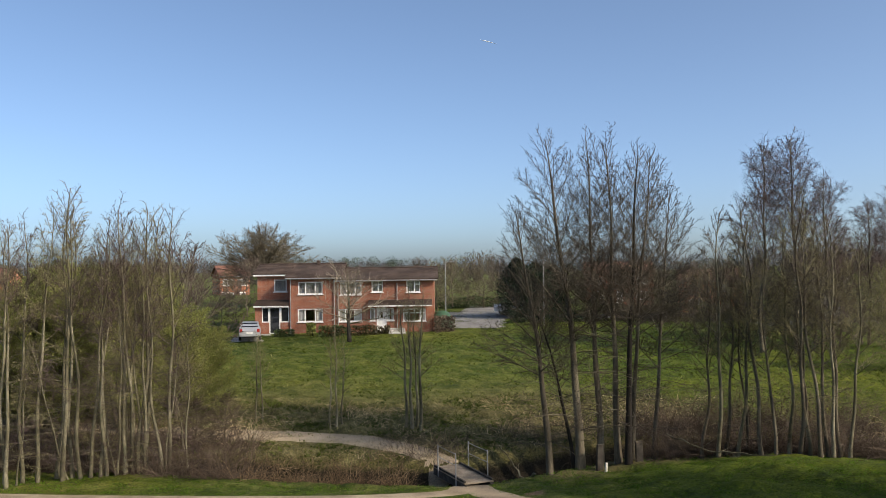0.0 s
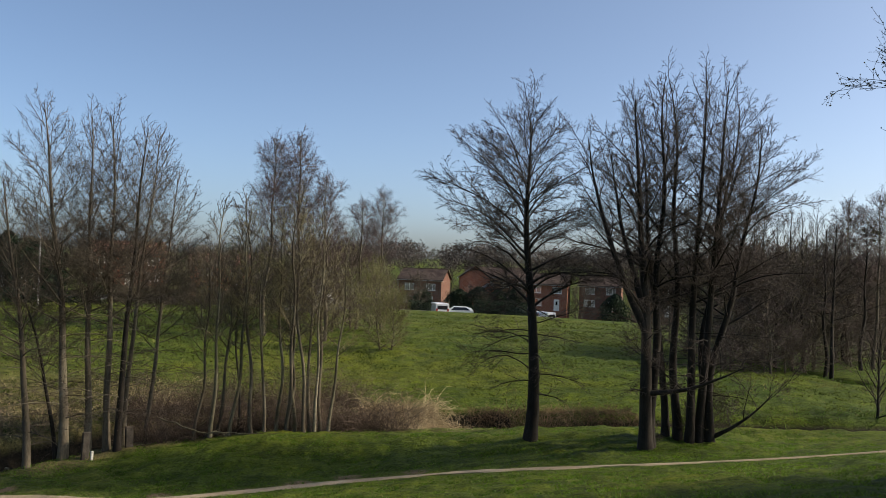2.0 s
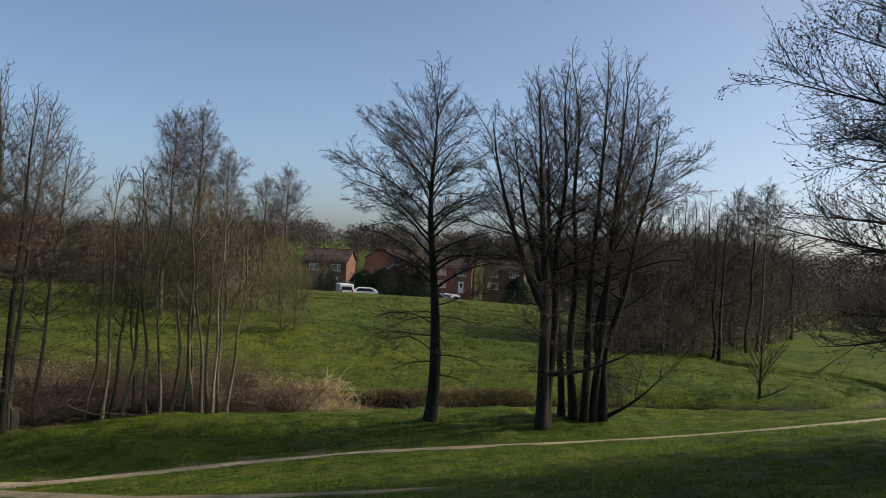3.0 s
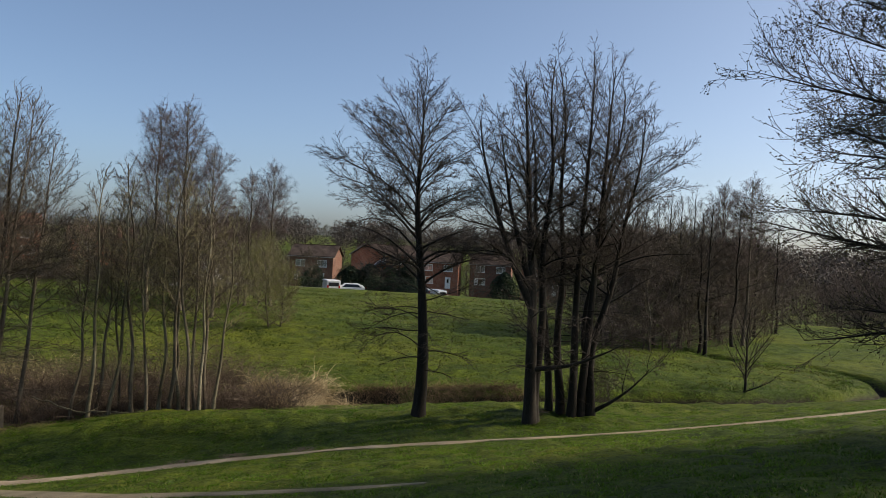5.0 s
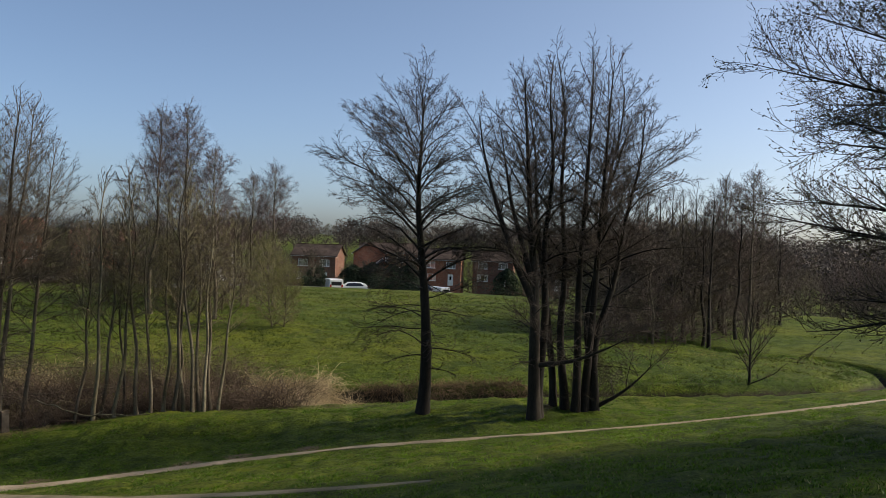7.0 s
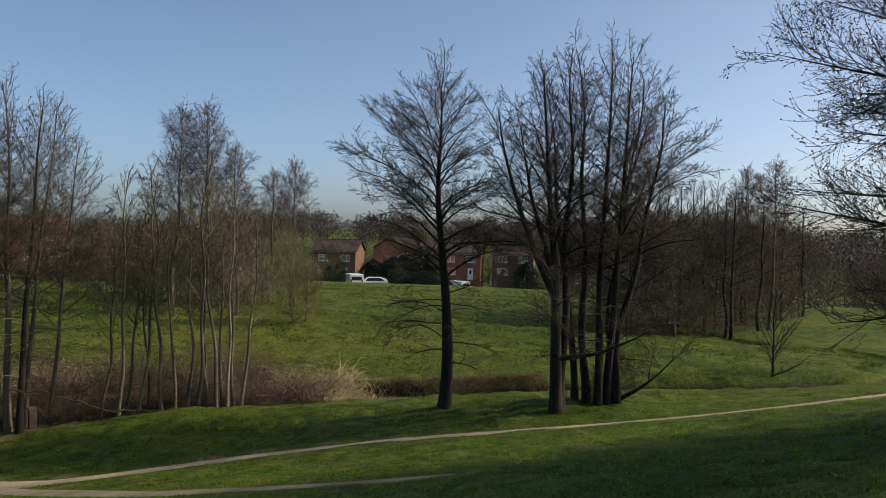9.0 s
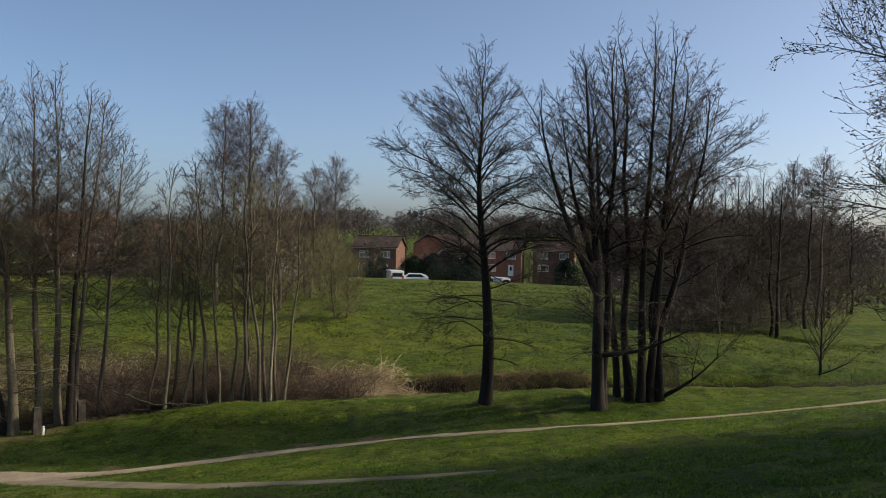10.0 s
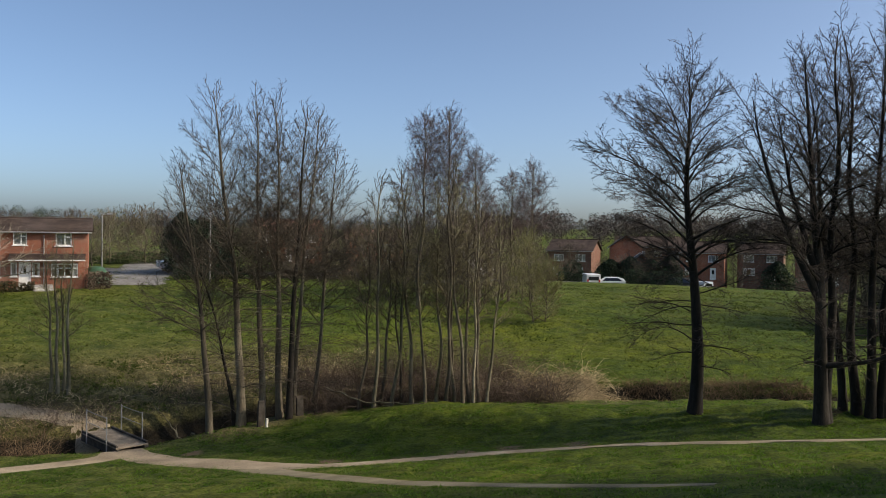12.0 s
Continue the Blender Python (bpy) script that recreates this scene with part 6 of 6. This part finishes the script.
car(12.75, 70.5, -78, CAR_SILVER, "pale silver hatchback parked beside a brick house", 3.8, 1.66, 1.42)
car(-31.7, 113, -110, CAR_WHITE, "white panel van parked above the meadow", 4.6, 1.85, 1.95, True)
car(-33.0, 112, -30, CAR_WHITE, "white car parked above the meadow", 4.2)
car(-37.2, 112, -38, CAR_DARK, "black car parked beside a hedge", 4.5, 1.8, 1.6)
car(-38.4, 116, -80, CAR_WHITE, "white van parked outside the houses", 4.4, 1.8, 1.8, True)
car(-4.9, 88, 5, CAR_WHITE, "white van standing beside the road hedge", 4.5, 1.8, 1.9, True)

# the drive and forecourts
ribbon("driveway", [(-15.6, 67.5), (-15.8, 72)], [3.0, 3.0], CONCRETE, "pale concrete driveway beside the house", lift=0.03, rag=0.02, category="driveway")
ribbon("driveway", [at(-38.6, 99), at(-39.0, 108)], [4.0, 4.0], CONCRETE, "pale driveway before the far houses", lift=0.03, rag=0.02, category="driveway")

ribbon("driveway", [at(-2.2, 74.5), at(-2.5, 84), at(-2.9, 95), at(-3.6, 104)], [5.0, 5.5, 6.0, 7.0], PAVING, "grey asphalt lane end beside the house", lift=0.05, rag=0.05, category="driveway")

# a vapour trail high up
a_, b_ = Vector(at(-2.75, 3900)), Vector(at(-3.85, 3900))
P = np.array([[[a_.x, a_.y, 10 + 3900 * math.tan(radians(15.42))], [(a_.x + b_.x) / 2, (a_.y + b_.y) / 2, 10 + 3900 * math.tan(radians(15.29))],
               [b_.x, b_.y, 10 + 3900 * math.tan(radians(15.13))]]])
tagged(mesh_part("vapour_trail", raw_mesh("vapour_trail", *tubes(P, np.array([[0.6, 1.7, 0.3]]), 6)), UPVC), "thin white vapour trail in the blue sky", "cloud", kind="structure")


# ---- small things in the front garden ----
def covered_heap(az, d, w, h, label):
    """A taut tarpaulin over a garden frame, sagging between its ribs."""
    x, y = at(az, d)
    t = thing("garden_cover", label, "cover", (x, y, z_at(x, y)))
    bm = bmesh.new()
    n, m = 24, 9
    rows = []
    for j in range(m):
        v = j / (m - 1)
        rad, z = math.cos(v * math.pi / 2) ** 0.6, math.sin(v * math.pi / 2) * h
        rows.append([bm.verts.new((math.cos(a) * rad * w / 2 * (1 - 0.05 * abs(math.sin(3 * a))), math.sin(a) * rad * w / 2 * (1 - 0.05 * abs(math.sin(3 * a))), z)) for a in (i * 2 * math.pi / n for i in range(n))])
    for a, b in zip(rows, rows[1:-1]):
        for i in range(n):
            bm.faces.new((a[i], a[(i + 1) % n], b[(i + 1) % n], b[i]))
    top = bm.verts.new((0, 0, h))
    for i in range(n):
        bm.faces.new((rows[-2][i], rows[-2][(i + 1) % n], top))
    bmesh.ops.delete(bm, geom=rows[-1], context="VERTS")
    part("tarpaulin", bm, BIN_GREEN, t, smooth=True)
    part("edge_rope", boxed(-w * 0.51, w * 0.51, -w * 0.51, -w * 0.495, 0.02, 0.05), OLD_POST, t)


covered_heap(0.15, 75.5, 2.0, 1.5, "dark green tarpaulin over a garden frame by the house")

steps = thing("garden_steps", "pale concrete garden steps before the porch", "steps", (*at(3.1, 70.4), z_at(*at(3.1, 70.4))), 8)
for k in range(3):
    part("step", boxed(-0.7, 0.7, k * 0.35, 1.2, k * 0.16 - 0.1, k * 0.16 + 0.14, bevel=0.015), CONCRETE, steps)
